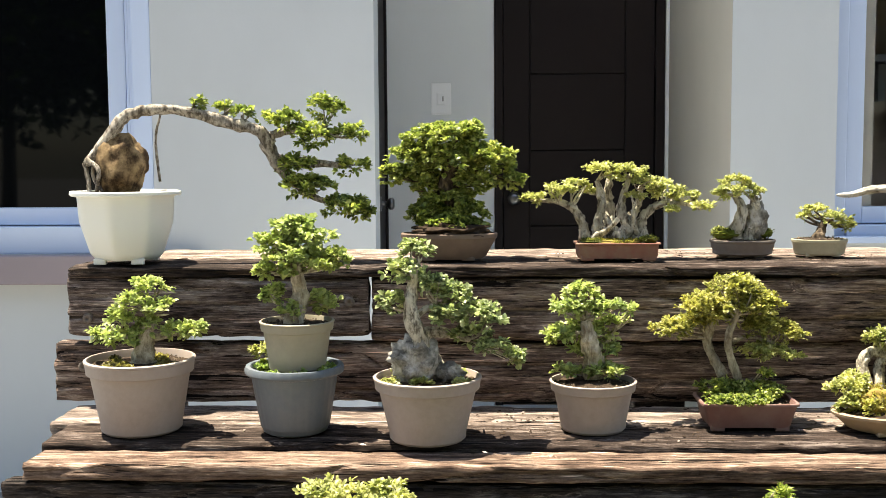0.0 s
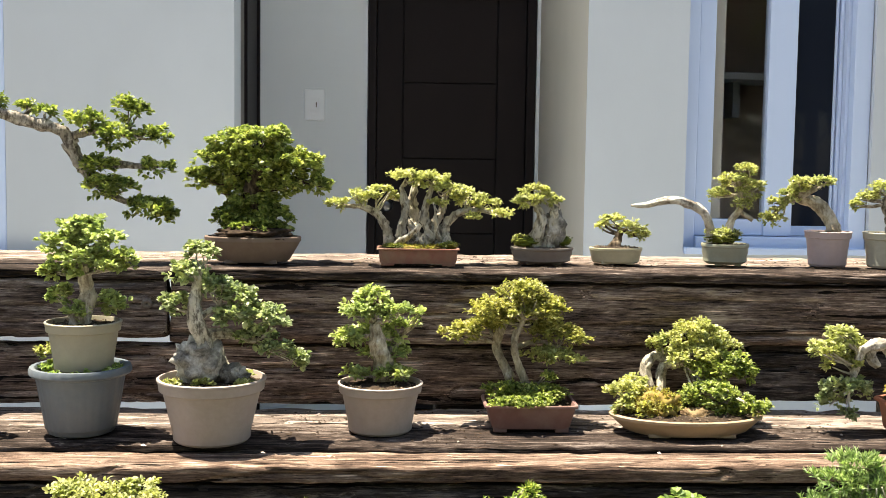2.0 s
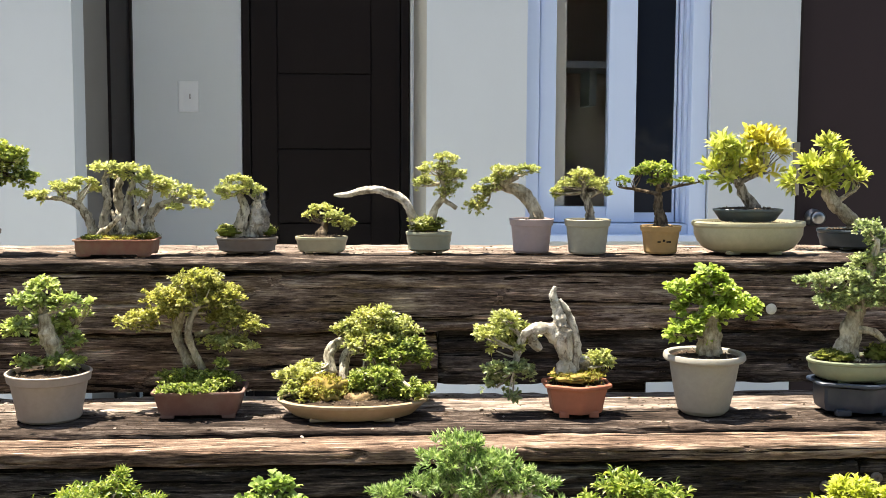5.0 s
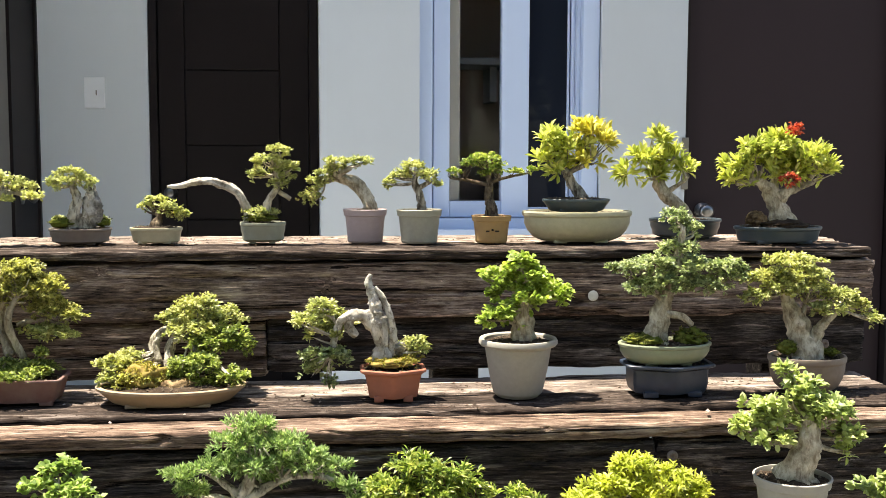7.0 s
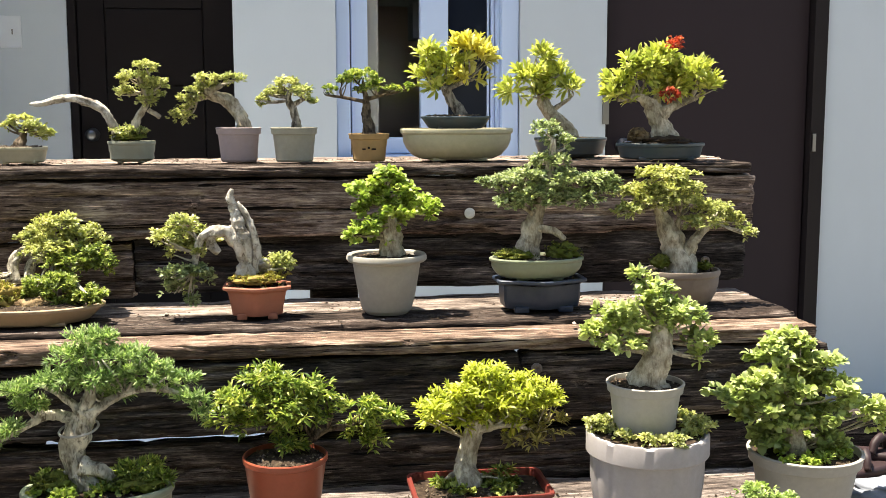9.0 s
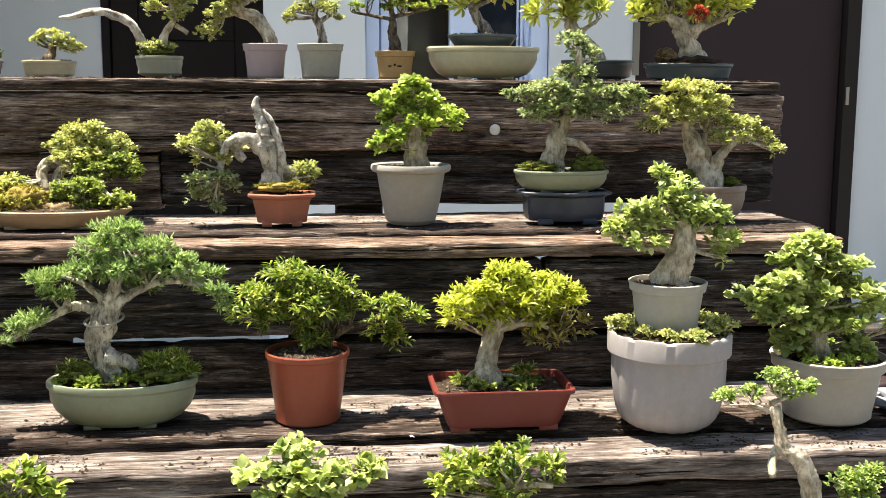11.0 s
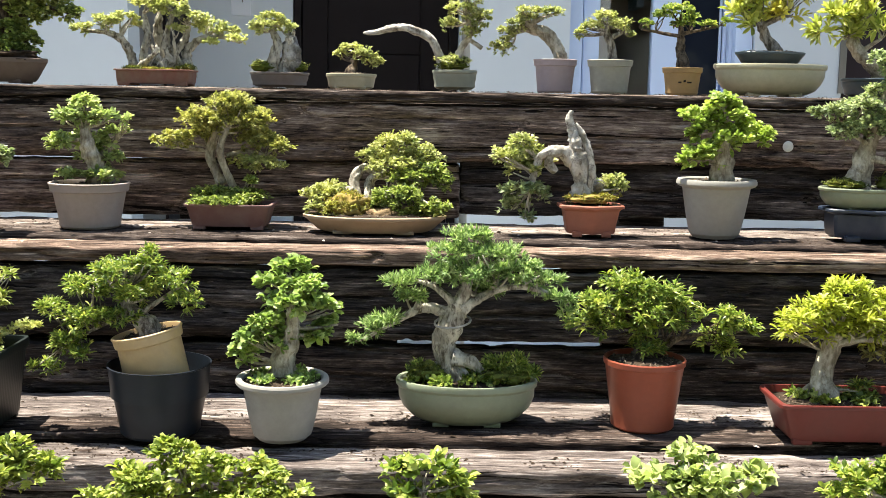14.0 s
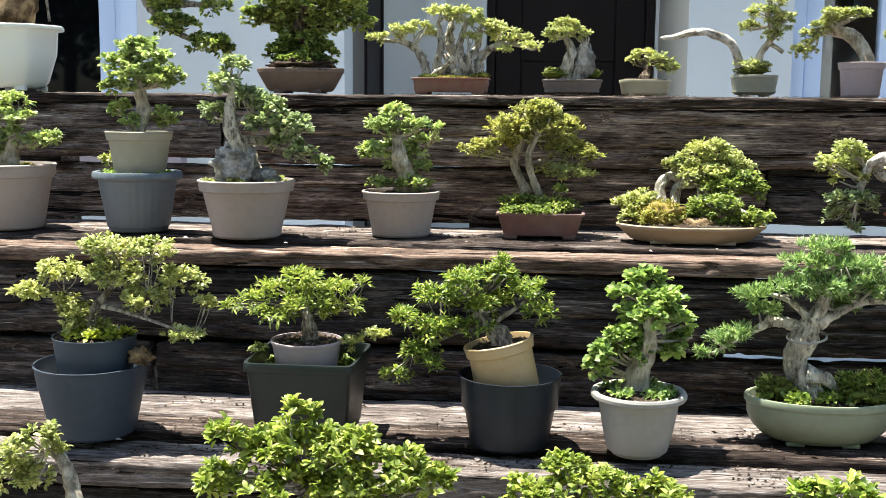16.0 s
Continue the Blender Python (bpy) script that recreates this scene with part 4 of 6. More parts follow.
plug = part_data("plug", *lathe([(0.0095, 0.0), (0.01, 0.002), (0.008, 0.003), (0.003, 0.003)], 18), CHALK, stand, "round white plug in a bolt hole")
plug.matrix_basis = pose(1.444, 1.842, 0.984, 90, 0, 0)

# ---- garden trees behind the way, seen only in the panes ----


def garden_tree(at, height, spread, seed):
    e = thing("garden_tree", at, "dark leafy garden tree standing across the yard", "tree", "garden trees")
    rng = np.random.default_rng(seed)
    part_data("trunk", *tube([(0, 0, -0.05, 0.11), (0.05, 0, height * 0.3, 0.08), (0, 0.05, height * 0.7, 0.04), (0, 0, height * 0.95, 0.015)], seed, 9), BARK_DARK, e)
    chunks = []
    for k in range(16):
        a = rng.random() * 6.28
        z = height * (0.3 + 0.65 * rng.random())
        r = spread * (0.35 + 0.5 * rng.random()) * (1.15 - 0.6 * z / height)
        c = (r * math.cos(a), r * math.sin(a), z)
        chunks.append(tube([(0, 0, z * 0.7, 0.025), (c[0] * 0.5, c[1] * 0.5, z * 0.88, 0.016), (*c, 0.006)], k, 5, 3))
    part_data("branch", *merged(chunks), BARK_DARK, e)
    for k in range(9):
        a = k * 2.4 + rng.random()
        z = height * (0.35 + 0.6 * k / 8)
        r = spread * 0.55 * (1.1 - 0.5 * z / height)
        pad_mesh("crown", (r * math.cos(a), r * math.sin(a), z), spread * 0.55, spread * 0.55, height * 0.14, "oval", 0.2, LEAF_TREE, e, rng, 1.1, 4)
    return e


for k in range(13):
    garden_tree((-9.0 + 1.45 * k, -5.6 - 1.1 * (k % 2), 0), 5.2 + 0.9 * (k % 3), 1.75, 50 + k)

# ---- the potted bonsai ----
t_top_1 = bonsai('cascading bonsai on a brown rock in a white eight-sided pot', (-0.579, 1.895, 1.075), ('eight', P_WHITE, 0.124, 0.198, 0.124, 1.0),
    [[(-0.08, 0.17, 0.006), (-0.041, 0.21, 0.01), (-0.004, 0.251, 0.01), (0.041, 0.264, 0.009), (0.106, 0.26, 0.009), (0.171, 0.243, 0.011), (0.225, 0.229, 0.012), (0.244, 0.2, 0.013)], [(0.239, 0.208, 0.012), (0.259, 0.168, 0.01), (0.293, 0.129, 0.007), (0.327, 0.107, 0.005), (0.387, 0.097, 0.003)], [(0.259, 0.178, 0.007), (0.308, 0.17, 0.007), (0.368, 0.166, 0.004)], [(0.25, 0.218, 0.007), (0.299, 0.227, 0.005), (0.359, 0.217, 0.003)], [(-0.082, 0.172, 0.004), (-0.075, 0.145, 0.004), (-0.074, 0.123, 0.004)], [(0.053, 0.258, 0.002), (0.037, 0.214, 0.002), (0.042, 0.138, 0.0025)], [(-0.075, 0.178, 0.005), (-0.05, 0.16, 0.004), (-0.058, 0.122, 0.003)], [(-0.06, 0.19, 0.005), (-0.066, 0.15, 0.003), (-0.045, 0.122, 0.003)]],
    [(0.122, 0.275, 0.016, 0.01), (0.166, 0.267, 0.022, 0.006), (0.201, 0.257, 0.02, 0.008), (0.27, 0.242, 0.037, 0.022), (0.344, 0.264, 0.033, 0.024), (0.329, 0.217, 0.043, 0.022), (0.388, 0.219, 0.029, 0.016), (0.288, 0.166, 0.045, 0.016), (0.387, 0.162, 0.035, 0.016), (0.313, 0.129, 0.049, 0.022), (0.378, 0.094, 0.051, 0.018), (0.408, 0.082, 0.022, 0.014)], 107, LEAF_DARK, BARK_GREY, 0.0125, 'oval', dense=1.1,back=0.035)
stone(t_top_1, 'rock', (-0.018, 0.04, 0.165), (0.046, 0.036, 0.056), ROCK_BROWN, 107.0, 0.24, 1.5)
# Lowest pads get a darker leaf for the shade under the dome.
t_top_2 = bonsai('dense dark green domed bonsai in a brown oval pot', (-0.02, 1.925, 1.075), ('tray', C_BROWN, 0.13, 0.169, 0.047, 0.62),
    [[(-0.001, 0.046, 0.017), (-0.004, 0.086, 0.015), (-0.005, 0.126, 0.015), (0.005, 0.176, 0.009)]],
    [(0.0, 0.211, 0.076, 0.028), (-0.06, 0.177, 0.049, 0.03), (0.066, 0.171, 0.055, 0.032), (0.005, 0.166, 0.085, 0.036), (-0.096, 0.147, 0.032, 0.019), (0.11, 0.134, 0.027, 0.015), (-0.035, 0.131, 0.046, 0.025), (0.04, 0.131, 0.044, 0.023), (-0.038, 0.077, 0.04, 0.024), (0.037, 0.076, 0.038, 0.024), (0.0, 0.1, 0.05, 0.02), (0.0, 0.06, 0.06, 0.019)], 114, LEAF_DOME, BARK_DARK, 0.0095, 'round', dense=1.5, mats={8: LEAF_DARK, 9: LEAF_DARK, 11: LEAF_DARK},back=0.04)
stone(t_top_2, 'root_mound', (0.001, 0.0, 0.051), (0.062, 0.053, 0.014), SOIL, 114.0, 0.45)
t_top_3 = bonsai('multi-trunk pale bonsai grove in a reddish rectangular pot', (0.27, 1.925, 1.075), ('box', C_RED, 0.135, 0.145, 0.03, 0.55),
    [[(-0.05, 0.03, 0.009), (-0.056, 0.06, 0.007), (-0.074, 0.088, 0.006), (-0.11, 0.1, 0.004), (-0.148, 0.102, 0.002)], [(-0.028, 0.03, 0.01), (-0.03, 0.06, 0.008), (-0.022, 0.095, 0.007), (-0.03, 0.135, 0.004)], [(-0.012, 0.03, 0.011), (-0.004, 0.065, 0.009), (-0.01, 0.105, 0.008), (-0.004, 0.148, 0.004)], [(0.01, 0.03, 0.012), (0.02, 0.055, 0.009), (0.012, 0.09, 0.007), (0.026, 0.14, 0.004)], [(0.03, 0.03, 0.01), (0.026, 0.06, 0.008), (0.044, 0.092, 0.006), (0.05, 0.125, 0.003)], [(0.05, 0.03, 0.011), (0.048, 0.062, 0.009), (0.07, 0.088, 0.006), (0.11, 0.096, 0.004), (0.152, 0.084, 0.002)], [(-0.04, 0.03, 0.006), (-0.018, 0.048, 0.005), (0.004, 0.07, 0.004)], [(0.022, 0.03, 0.006), (0.0, 0.05, 0.006), (-0.02, 0.078, 0.004)], [(0.06, 0.03, 0.006), (0.036, 0.05, 0.005), (0.03, 0.085, 0.003)]],
    [(-0.141, 0.105, 0.024, 0.009), (-0.1, 0.119, 0.034, 0.012), (-0.062, 0.128, 0.026, 0.011), (-0.022, 0.153, 0.032, 0.013), (0.02, 0.148, 0.038, 0.014), (0.052, 0.132, 0.036, 0.014), (0.09, 0.117, 0.032, 0.013), (0.125, 0.104, 0.034, 0.011), (0.153, 0.089, 0.018, 0.008), (0.095, 0.083, 0.018, 0.006), (-0.04, 0.112, 0.018, 0.007), (0.035, 0.108, 0.018, 0.007)], 121, LEAF_TEA, BARK_ROUGH, 0.0095, 'oval', dense=.9, back=0.03, gnarl=0.5)
stone(t_top_3, 'moss', (0.056, 0.0, 0.034), (0.018, 0.015, 0.008), MOSS, 121.0, 0.45)
stone(t_top_3, 'moss', (-0.044, -0.004, 0.032), (0.02, 0.017, 0.005), MOSS, 124.1, 0.45)
stone(t_top_3, 'moss', (-0.0, 0.012, 0.03), (0.05, 0.042, 0.004), MOSS_DRY, 127.2, 0.45)
t_top_4 = bonsai('small bonsai over a pale stone in a grey-brown pot', (0.496, 1.965, 1.075), ('bowl', C_GREYBROWN, 0.091, 0.115, 0.03, 0.75),
    [[(-0.014, 0.034, 0.013), (-0.009, 0.059, 0.01), (-0.003, 0.084, 0.008), (-0.015, 0.109, 0.005)], [(0.011, 0.036, 0.012), (0.02, 0.069, 0.011), (0.02, 0.096, 0.007)]],
    [(-0.015, 0.132, 0.026, 0.012), (-0.03, 0.114, 0.026, 0.014), (0.01, 0.116, 0.028, 0.013), (-0.044, 0.109, 0.013, 0.009), (-0.038, 0.042, 0.015, 0.009), (0.036, 0.042, 0.013, 0.007)], 128, LEAF_TEA, BARK_ROUGH, 0.0076, 'oval')
stone(t_top_4, 'rock', (0.023, 0.0, 0.066), (0.018, 0.015, 0.032), ROCK_GREY, 128.0, 0.4)
stone(t_top_4, 'moss', (-0.031, -0.005, 0.04), (0.026, 0.022, 0.011), MOSS, 131.1, 0.45)
stone(t_top_4, 'moss', (0.038, 0.005, 0.04), (0.018, 0.015, 0.009), MOSS, 134.2, 0.45)
t_top_5 = bonsai('tiny bonsai in a shallow cream glazed pot', (0.633, 1.975, 1.075), ('tray', C_CREAM, 0.087, 0.098, 0.03, 0.7),
    [[(0.0, 0.028, 0.011), (0.005, 0.048, 0.007), (0.009, 0.063, 0.005)]],
    [(-0.001, 0.078, 0.024, 0.013), (-0.021, 0.068, 0.014, 0.009), (0.027, 0.065, 0.026, 0.014), (0.044, 0.053, 0.02, 0.01)], 135, LEAF_TEA, BARK_DARK, 0.0076, 'oval', dense=.9)
t_top_6 = bonsai('bonsai with a long bleached deadwood arm in a sage glazed pot', (0.833, 1.967, 1.075), ('bowl', C_SAGE, 0.07, 0.087, 0.04, 0.9),
    [[(-0.027, 0.053, 0.007), (-0.033, 0.075, 0.007), (-0.049, 0.099, 0.007), (-0.088, 0.116, 0.007), (-0.12, 0.117, 0.006), (-0.151, 0.109, 0.005), (-0.176, 0.107, 0.002)], [(0.005, 0.05, 0.007), (0.011, 0.08, 0.006), (0.028, 0.107, 0.005), (0.024, 0.139, 0.004)], [(0.03, 0.097, 0.004), (0.052, 0.083, 0.004)]],
    [(0.029, 0.174, 0.022, 0.014), (0.008, 0.153, 0.033, 0.018), (0.046, 0.139, 0.03, 0.018), (-0.008, 0.128, 0.022, 0.013), (0.03, 0.113, 0.022, 0.01), (-0.012, 0.059, 0.026, 0.009), (0.012, 0.057, 0.018, 0.008)], 142, LEAF_TEA, BARK_PALE, 0.0076, 'oval', barks={0: DEADWOOD})
stone(t_top_6, 'moss', (-0.007, 0.0, 0.048), (0.034, 0.029, 0.009), MOSS, 142.0, 0.45)
t_top_7 = bonsai('leaning pale-trunked bonsai in a pinkish pot', (1.027, 1.975, 1.075), ('nursery', P_PINK, 0.068, 0.084, 0.064, 1.0),
    [[(0.01, 0.069, 0.011), (0.001, 0.092, 0.011), (-0.021, 0.114, 0.011), (-0.054, 0.126, 0.01), (-0.076, 0.118, 0.006)], [(-0.054, 0.126, 0.006), (-0.028, 0.143, 0.004)]],
    [(-0.055, 0.154, 0.026, 0.01), (-0.012, 0.154, 0.026, 0.009), (-0.076, 0.129, 0.024, 0.014), (-0.097, 0.111, 0.02, 0.014), (-0.105, 0.085, 0.024, 0.014), (-0.055, 0.14, 0.022, 0.01)], 149, LEAF_TEA, BARK_PALE, 0.0076, 'oval')
t_top_8 = bonsai('small round-crowned bonsai in a pale grey pot', (1.13, 1.955, 1.075), ('nursery', C_STONE, 0.07, 0.087, 0.064, 1.0),
    [[(0.004, 0.067, 0.008), (0.001, 0.092, 0.007), (-0.008, 0.115, 0.006), (-0.006, 0.131, 0.004)], [(-0.002, 0.105, 0.005), (0.022, 0.118, 0.003)]],
    [(-0.012, 0.145, 0.026, 0.012), (-0.035, 0.128, 0.026, 0.013), (0.016, 0.128, 0.024, 0.013), (-0.056, 0.113, 0.016, 0.009), (0.038, 0.11, 0.012, 0.006)], 156, LEAF_TEA, BARK_GREY, 0.008, 'oval')
t_top_9 = bonsai('flat-topped bonsai with a dark trunk in a yellow terracotta pot', (1.27, 1.957, 1.075), ('nursery', C_YELLOW, 0.062, 0.077, 0.052, 1.0),
    [[(0.0, 0.057, 0.01), (-0.005, 0.084, 0.008), (-0.003, 0.111, 0.006), (-0.009, 0.138, 0.004)], [(-0.006, 0.111, 0.004), (-0.04, 0.118, 0.003), (-0.08, 0.124, 0.002)], [(-0.003, 0.116, 0.004), (0.035, 0.125, 0.003), (0.069, 0.133, 0.002)]],
    [(-0.012, 0.157, 0.036, 0.013), (-0.042, 0.15, 0.024, 0.01), (0.013, 0.142, 0.026, 0.011), (-0.072, 0.133, 0.017, 0.009), (0.046, 0.133, 0.021, 0.009), (0.071, 0.138, 0.013, 0.006), (-0.014, 0.132, 0.021, 0.009)], 163, LEAF_GLOSS, BARK_DARK, 0.008, 'oval', dense=.7)
t_top_10 = empty_pot('large cream oval glazed pot holding a blue tray', (1.438, 1.955, 1.075), ('bowl', C_CREAM, 0.152, 0.217, 0.061, 0.62), 170)
t_top_tray = bonsai('yellow lance-leaved bonsai in a blue-green tray set in a cream pot', (1.436, 1.955, 1.134), ('tray', C_BLUE, 0.107, 0.134, 0.025, 0.62),
    [[(0.011, 0.027, 0.011), (-0.006, 0.054, 0.01), (-0.022, 0.082, 0.008)], [(-0.016, 0.076, 0.006), (0.022, 0.093, 0.004)]],
    [(-0.05, 0.132, 0.023, 0.021), (0.015, 0.154, 0.033, 0.016), (0.049, 0.132, 0.025, 0.02), (-0.012, 0.116, 0.041, 0.021), (-0.062, 0.099, 0.023, 0.015), (0.027, 0.099, 0.03, 0.015), (-0.034, 0.077, 0.025, 0.01)], 170, LEAF_IXORA, BARK_GREY, 0.028, 'blade', per=8, spread=0.75, dense=1.8, rise=1.0, mats={1: LEAF_GOLD, 2: LEAF_GOLD, 5: LEAF_GOLD})
t_top_11 = bonsai('yellow-green lance-leaved bonsai in a dark blue-green pot', (1.683, 2.04, 1.075), ('bowl', C_BLUE, 0.116, 0.149, 0.04, 0.8),
    [[(0.002, 0.047, 0.012), (-0.022, 0.071, 0.014), (-0.052, 0.099, 0.012), (-0.058, 0.128, 0.009), (-0.065, 0.163, 0.006)], [(-0.04, 0.094, 0.006), (-0.006, 0.117, 0.003)]],
    [(-0.06, 0.196, 0.025, 0.018), (-0.089, 0.161, 0.03, 0.016), (-0.03, 0.162, 0.032, 0.018), (-0.117, 0.133, 0.023, 0.012), (-0.071, 0.127, 0.026, 0.012), (0.0, 0.139, 0.021, 0.009)], 177, LEAF_IXORA, BARK_PALE, 0.027, 'blade', per=8, spread=.8, dense=1.9, rise=1.0)
t_top_12 = bonsai('lance-leaved bonsai with red flowers in a blue-green tray', (1.829, 1.918, 1.075), ('tray', C_BLUE, 0.158, 0.175, 0.032, 0.6),
    [[(0.004, 0.037, 0.021), (-0.002, 0.07, 0.017), (-0.014, 0.098, 0.015), (-0.044, 0.12, 0.008), (-0.089, 0.114, 0.004)], [(-0.004, 0.087, 0.014), (0.024, 0.103, 0.009), (0.071, 0.118, 0.004)], [(-0.014, 0.092, 0.009), (0.002, 0.125, 0.007), (0.0, 0.164, 0.004)]],
    [(-0.062, 0.179, 0.023, 0.018), (0.004, 0.19, 0.035, 0.019), (-0.04, 0.152, 0.032, 0.016), (0.057, 0.168, 0.027, 0.019), (-0.089, 0.122, 0.024, 0.013), (0.024, 0.135, 0.037, 0.016), (0.087, 0.135, 0.026, 0.015), (-0.056, 0.113, 0.024, 0.008), (-0.02, 0.175, 0.045, 0.02), (0.04, 0.155, 0.045, 0.02), (-0.075, 0.148, 0.03, 0.016)], 184, LEAF_IXORA, BARK_PALE, 0.026, 'blade', per=8, spread=.8, dense=1.7, rise=1.0)
stone(t_top_12, 'stump', (-0.044, 0.0, 0.045), (0.02, 0.017, 0.016), ROCK_BROWN, 184.0, 0.4)
stone(t_top_12, 'root_mound', (0.002, -0.01, 0.036), (0.048, 0.041, 0.01), SOIL, 187.1, 0.45)
flower_head(t_top_12, (0.01, -0.05, 0.217), 0.019, 0.013, 186)
flower_head(t_top_12, (-0.002, -0.05, 0.123), 0.022, 0.012, 187)
t_mid_1 = bonsai('low spreading bonsai in a tan plastic nursery pot', (-0.495, 1.69, 0.832), ('nursery', P_TAN, 0.124, 0.168, 0.114, 1.0),
    [[(0.007, 0.111, 0.015), (0.008, 0.138, 0.013), (0.015, 0.169, 0.01), (0.015, 0.195, 0.006)], [(0.01, 0.142, 0.007), (0.057, 0.151, 0.004), (0.084, 0.16, 0.002)], [(0.008, 0.147, 0.006), (-0.032, 0.149, 0.003), (-0.059, 0.142, 0.002)]],
    [(0.023, 0.22, 0.028, 0.017), (-0.004, 0.2, 0.031, 0.017), (0.04, 0.191, 0.029, 0.015), (-0.031, 0.178, 0.029, 0.015), (-0.059, 0.145, 0.029, 0.012), (-0.019, 0.147, 0.028, 0.014), (0.057, 0.153, 0.033, 0.015), (0.092, 0.16, 0.019, 0.012), (0.017, 0.164, 0.022, 0.014)], 191, LEAF_PALE, BARK_PALE, 0.012, 'oval', dense=.95)
t_mid_2 = empty_pot('weathered blue-grey plastic pot holding a smaller potted bonsai', (-0.252, 1.685, 0.832), ('flared', P_BLUEGREY, 0.102, 0.152, 0.104, 1.0), 198, low=0.004)
plant(t_mid_2, 198, [], [(-0.051, 0.121, 0.019, 0.015)], LEAF_TEA, BARK_GREY, 0.008, twigs=False)
t_mid_2i = bonsai('bushy bonsai in a small tan pot set inside a larger pot', (-0.247, 1.685, 0.929), ('nursery', P_BUFF, 0.088, 0.114, 0.076, 1.0),
    [[(-0.004, 0.077, 0.014), (0.003, 0.108, 0.013), (0.001, 0.138, 0.01), (-0.003, 0.177, 0.005)]],
    [(-0.002, 0.221, 0.036, 0.017), (0.02, 0.199, 0.043, 0.02), (-0.037, 0.191, 0.037, 0.02), (0.058, 0.169, 0.022, 0.017), (-0.003, 0.169, 0.046, 0.02), (0.032, 0.162, 0.039, 0.017), (-0.042, 0.151, 0.026, 0.012), (-0.039, 0.112, 0.024, 0.014), (0.035, 0.099, 0.026, 0.019), (-0.013, 0.086, 0.022, 0.012)], 205, LEAF_PALE, BARK_PALE, 0.012, 'round', dense=1.0)
t_mid_3 = bonsai('bonsai gripping a grey rock in a tan plastic nursery pot', (-0.044, 1.64, 0.832), ('nursery', P_TAN, 0.115, 0.161, 0.096, 1.0),
    [[(-0.026, 0.1, 0.013), (-0.008, 0.145, 0.012), (-0.022, 0.185, 0.011), (-0.022, 0.219, 0.009), (-0.015, 0.261, 0.005)], [(-0.009, 0.159, 0.009), (0.021, 0.159, 0.007), (0.064, 0.147, 0.003)], [(0.012, 0.095, 0.015), (0.009, 0.125, 0.009), (0.004, 0.151, 0.006)], [(-0.017, 0.185, 0.006), (0.013, 0.202, 0.004), (0.064, 0.198, 0.002)]],
    [(-0.014, 0.282, 0.025, 0.016), (-0.028, 0.253, 0.032, 0.016), (-0.051, 0.206, 0.028, 0.019), (0.004, 0.236, 0.028, 0.014), (0.038, 0.219, 0.035, 0.016), (0.071, 0.189, 0.038, 0.021), (0.029, 0.189, 0.028, 0.014), (0.064, 0.155, 0.028, 0.014), (0.097, 0.141, 0.027, 0.011), (0.127, 0.124, 0.022, 0.011), (0.098, 0.176, 0.017, 0.011)], 212, LEAF_SILVER, BARK_ROUGH, 0.011, 'round', dense=.9)
stone(t_mid_3, 'rock', (-0.018, 0.0, 0.115), (0.037, 0.031, 0.038), ROCK_GREY, 212.0, 0.4)
stone(t_mid_3, 'rock', (0.032, -0.004, 0.098), (0.022, 0.018, 0.017), ROCK_GREY, 215.1, 0.4)
t_mid_4 = bonsai('stout bonsai with upright leaves in a tan plastic pot', (0.209, 1.702, 0.832), ('nursery', P_TAN, 0.101, 0.133, 0.077, 1.0),
    [[(0.004, 0.07, 0.015), (0.002, 0.108, 0.016), (-0.005, 0.135, 0.013), (-0.01, 0.167, 0.008)], [(0.012, 0.117, 0.01), (0.034, 0.144, 0.004)]],
    [(-0.015, 0.207, 0.033, 0.015), (-0.032, 0.185, 0.036, 0.016), (0.021, 0.185, 0.033, 0.016), (-0.054, 0.144, 0.028, 0.015), (-0.014, 0.144, 0.036, 0.018), (0.034, 0.153, 0.029, 0.018), (0.06, 0.185, 0.01, 0.007), (0.012, 0.117, 0.041, 0.015), (-0.042, 0.086, 0.023, 0.009), (0.02, 0.086, 0.041, 0.01)], 219, LEAF_PALE, BARK_PALE, 0.0128, 'oval', dense=.95,back=0.03)
t_mid_5 = bonsai('twin-trunk bonsai with a yellowish dome in a rose-brown pot', (0.447, 1.722, 0.832), ('box', C_ROSE, 0.125, 0.149, 0.044, 0.62),
    [[(-0.025, 0.071, 0.009), (-0.044, 0.108, 0.007), (-0.047, 0.135, 0.008), (-0.035, 0.167, 0.005)], [(0.003, 0.048, 0.006), (-0.017, 0.103, 0.006), (-0.022, 0.139, 0.006), (-0.009, 0.171, 0.004)], [(-0.017, 0.121, 0.005), (0.019, 0.13, 0.003), (0.064, 0.12, 0.002)]],
    [(-0.01, 0.212, 0.048, 0.022), (-0.052, 0.185, 0.051, 0.022), (0.026, 0.185, 0.046, 0.024), (-0.018, 0.176, 0.068, 0.022), (-0.11, 0.149, 0.038, 0.017), (-0.071, 0.153, 0.034, 0.014), (0.045, 0.149, 0.046, 0.017), (0.077, 0.14, 0.022, 0.012), (0.036, 0.111, 0.043, 0.014), (0.076, 0.106, 0.019, 0.008), (-0.041, 0.057, 0.034, 0.014), (0.02, 0.055, 0.043, 0.013), (-0.007, 0.046, 0.06, 0.009), (0.031, 0.077, 0.015, 0.012)], 226, LEAF_YELLOWTEA, BARK_PALE, 0.0085, 'oval', dense=1.1, mats={8: LEAF_TEA, 9: LEAF_TEA, 10: LEAF_DARK, 11: LEAF_DARK, 12: LEAF_DARK, 13: LEAF_DARK},back=0.04)
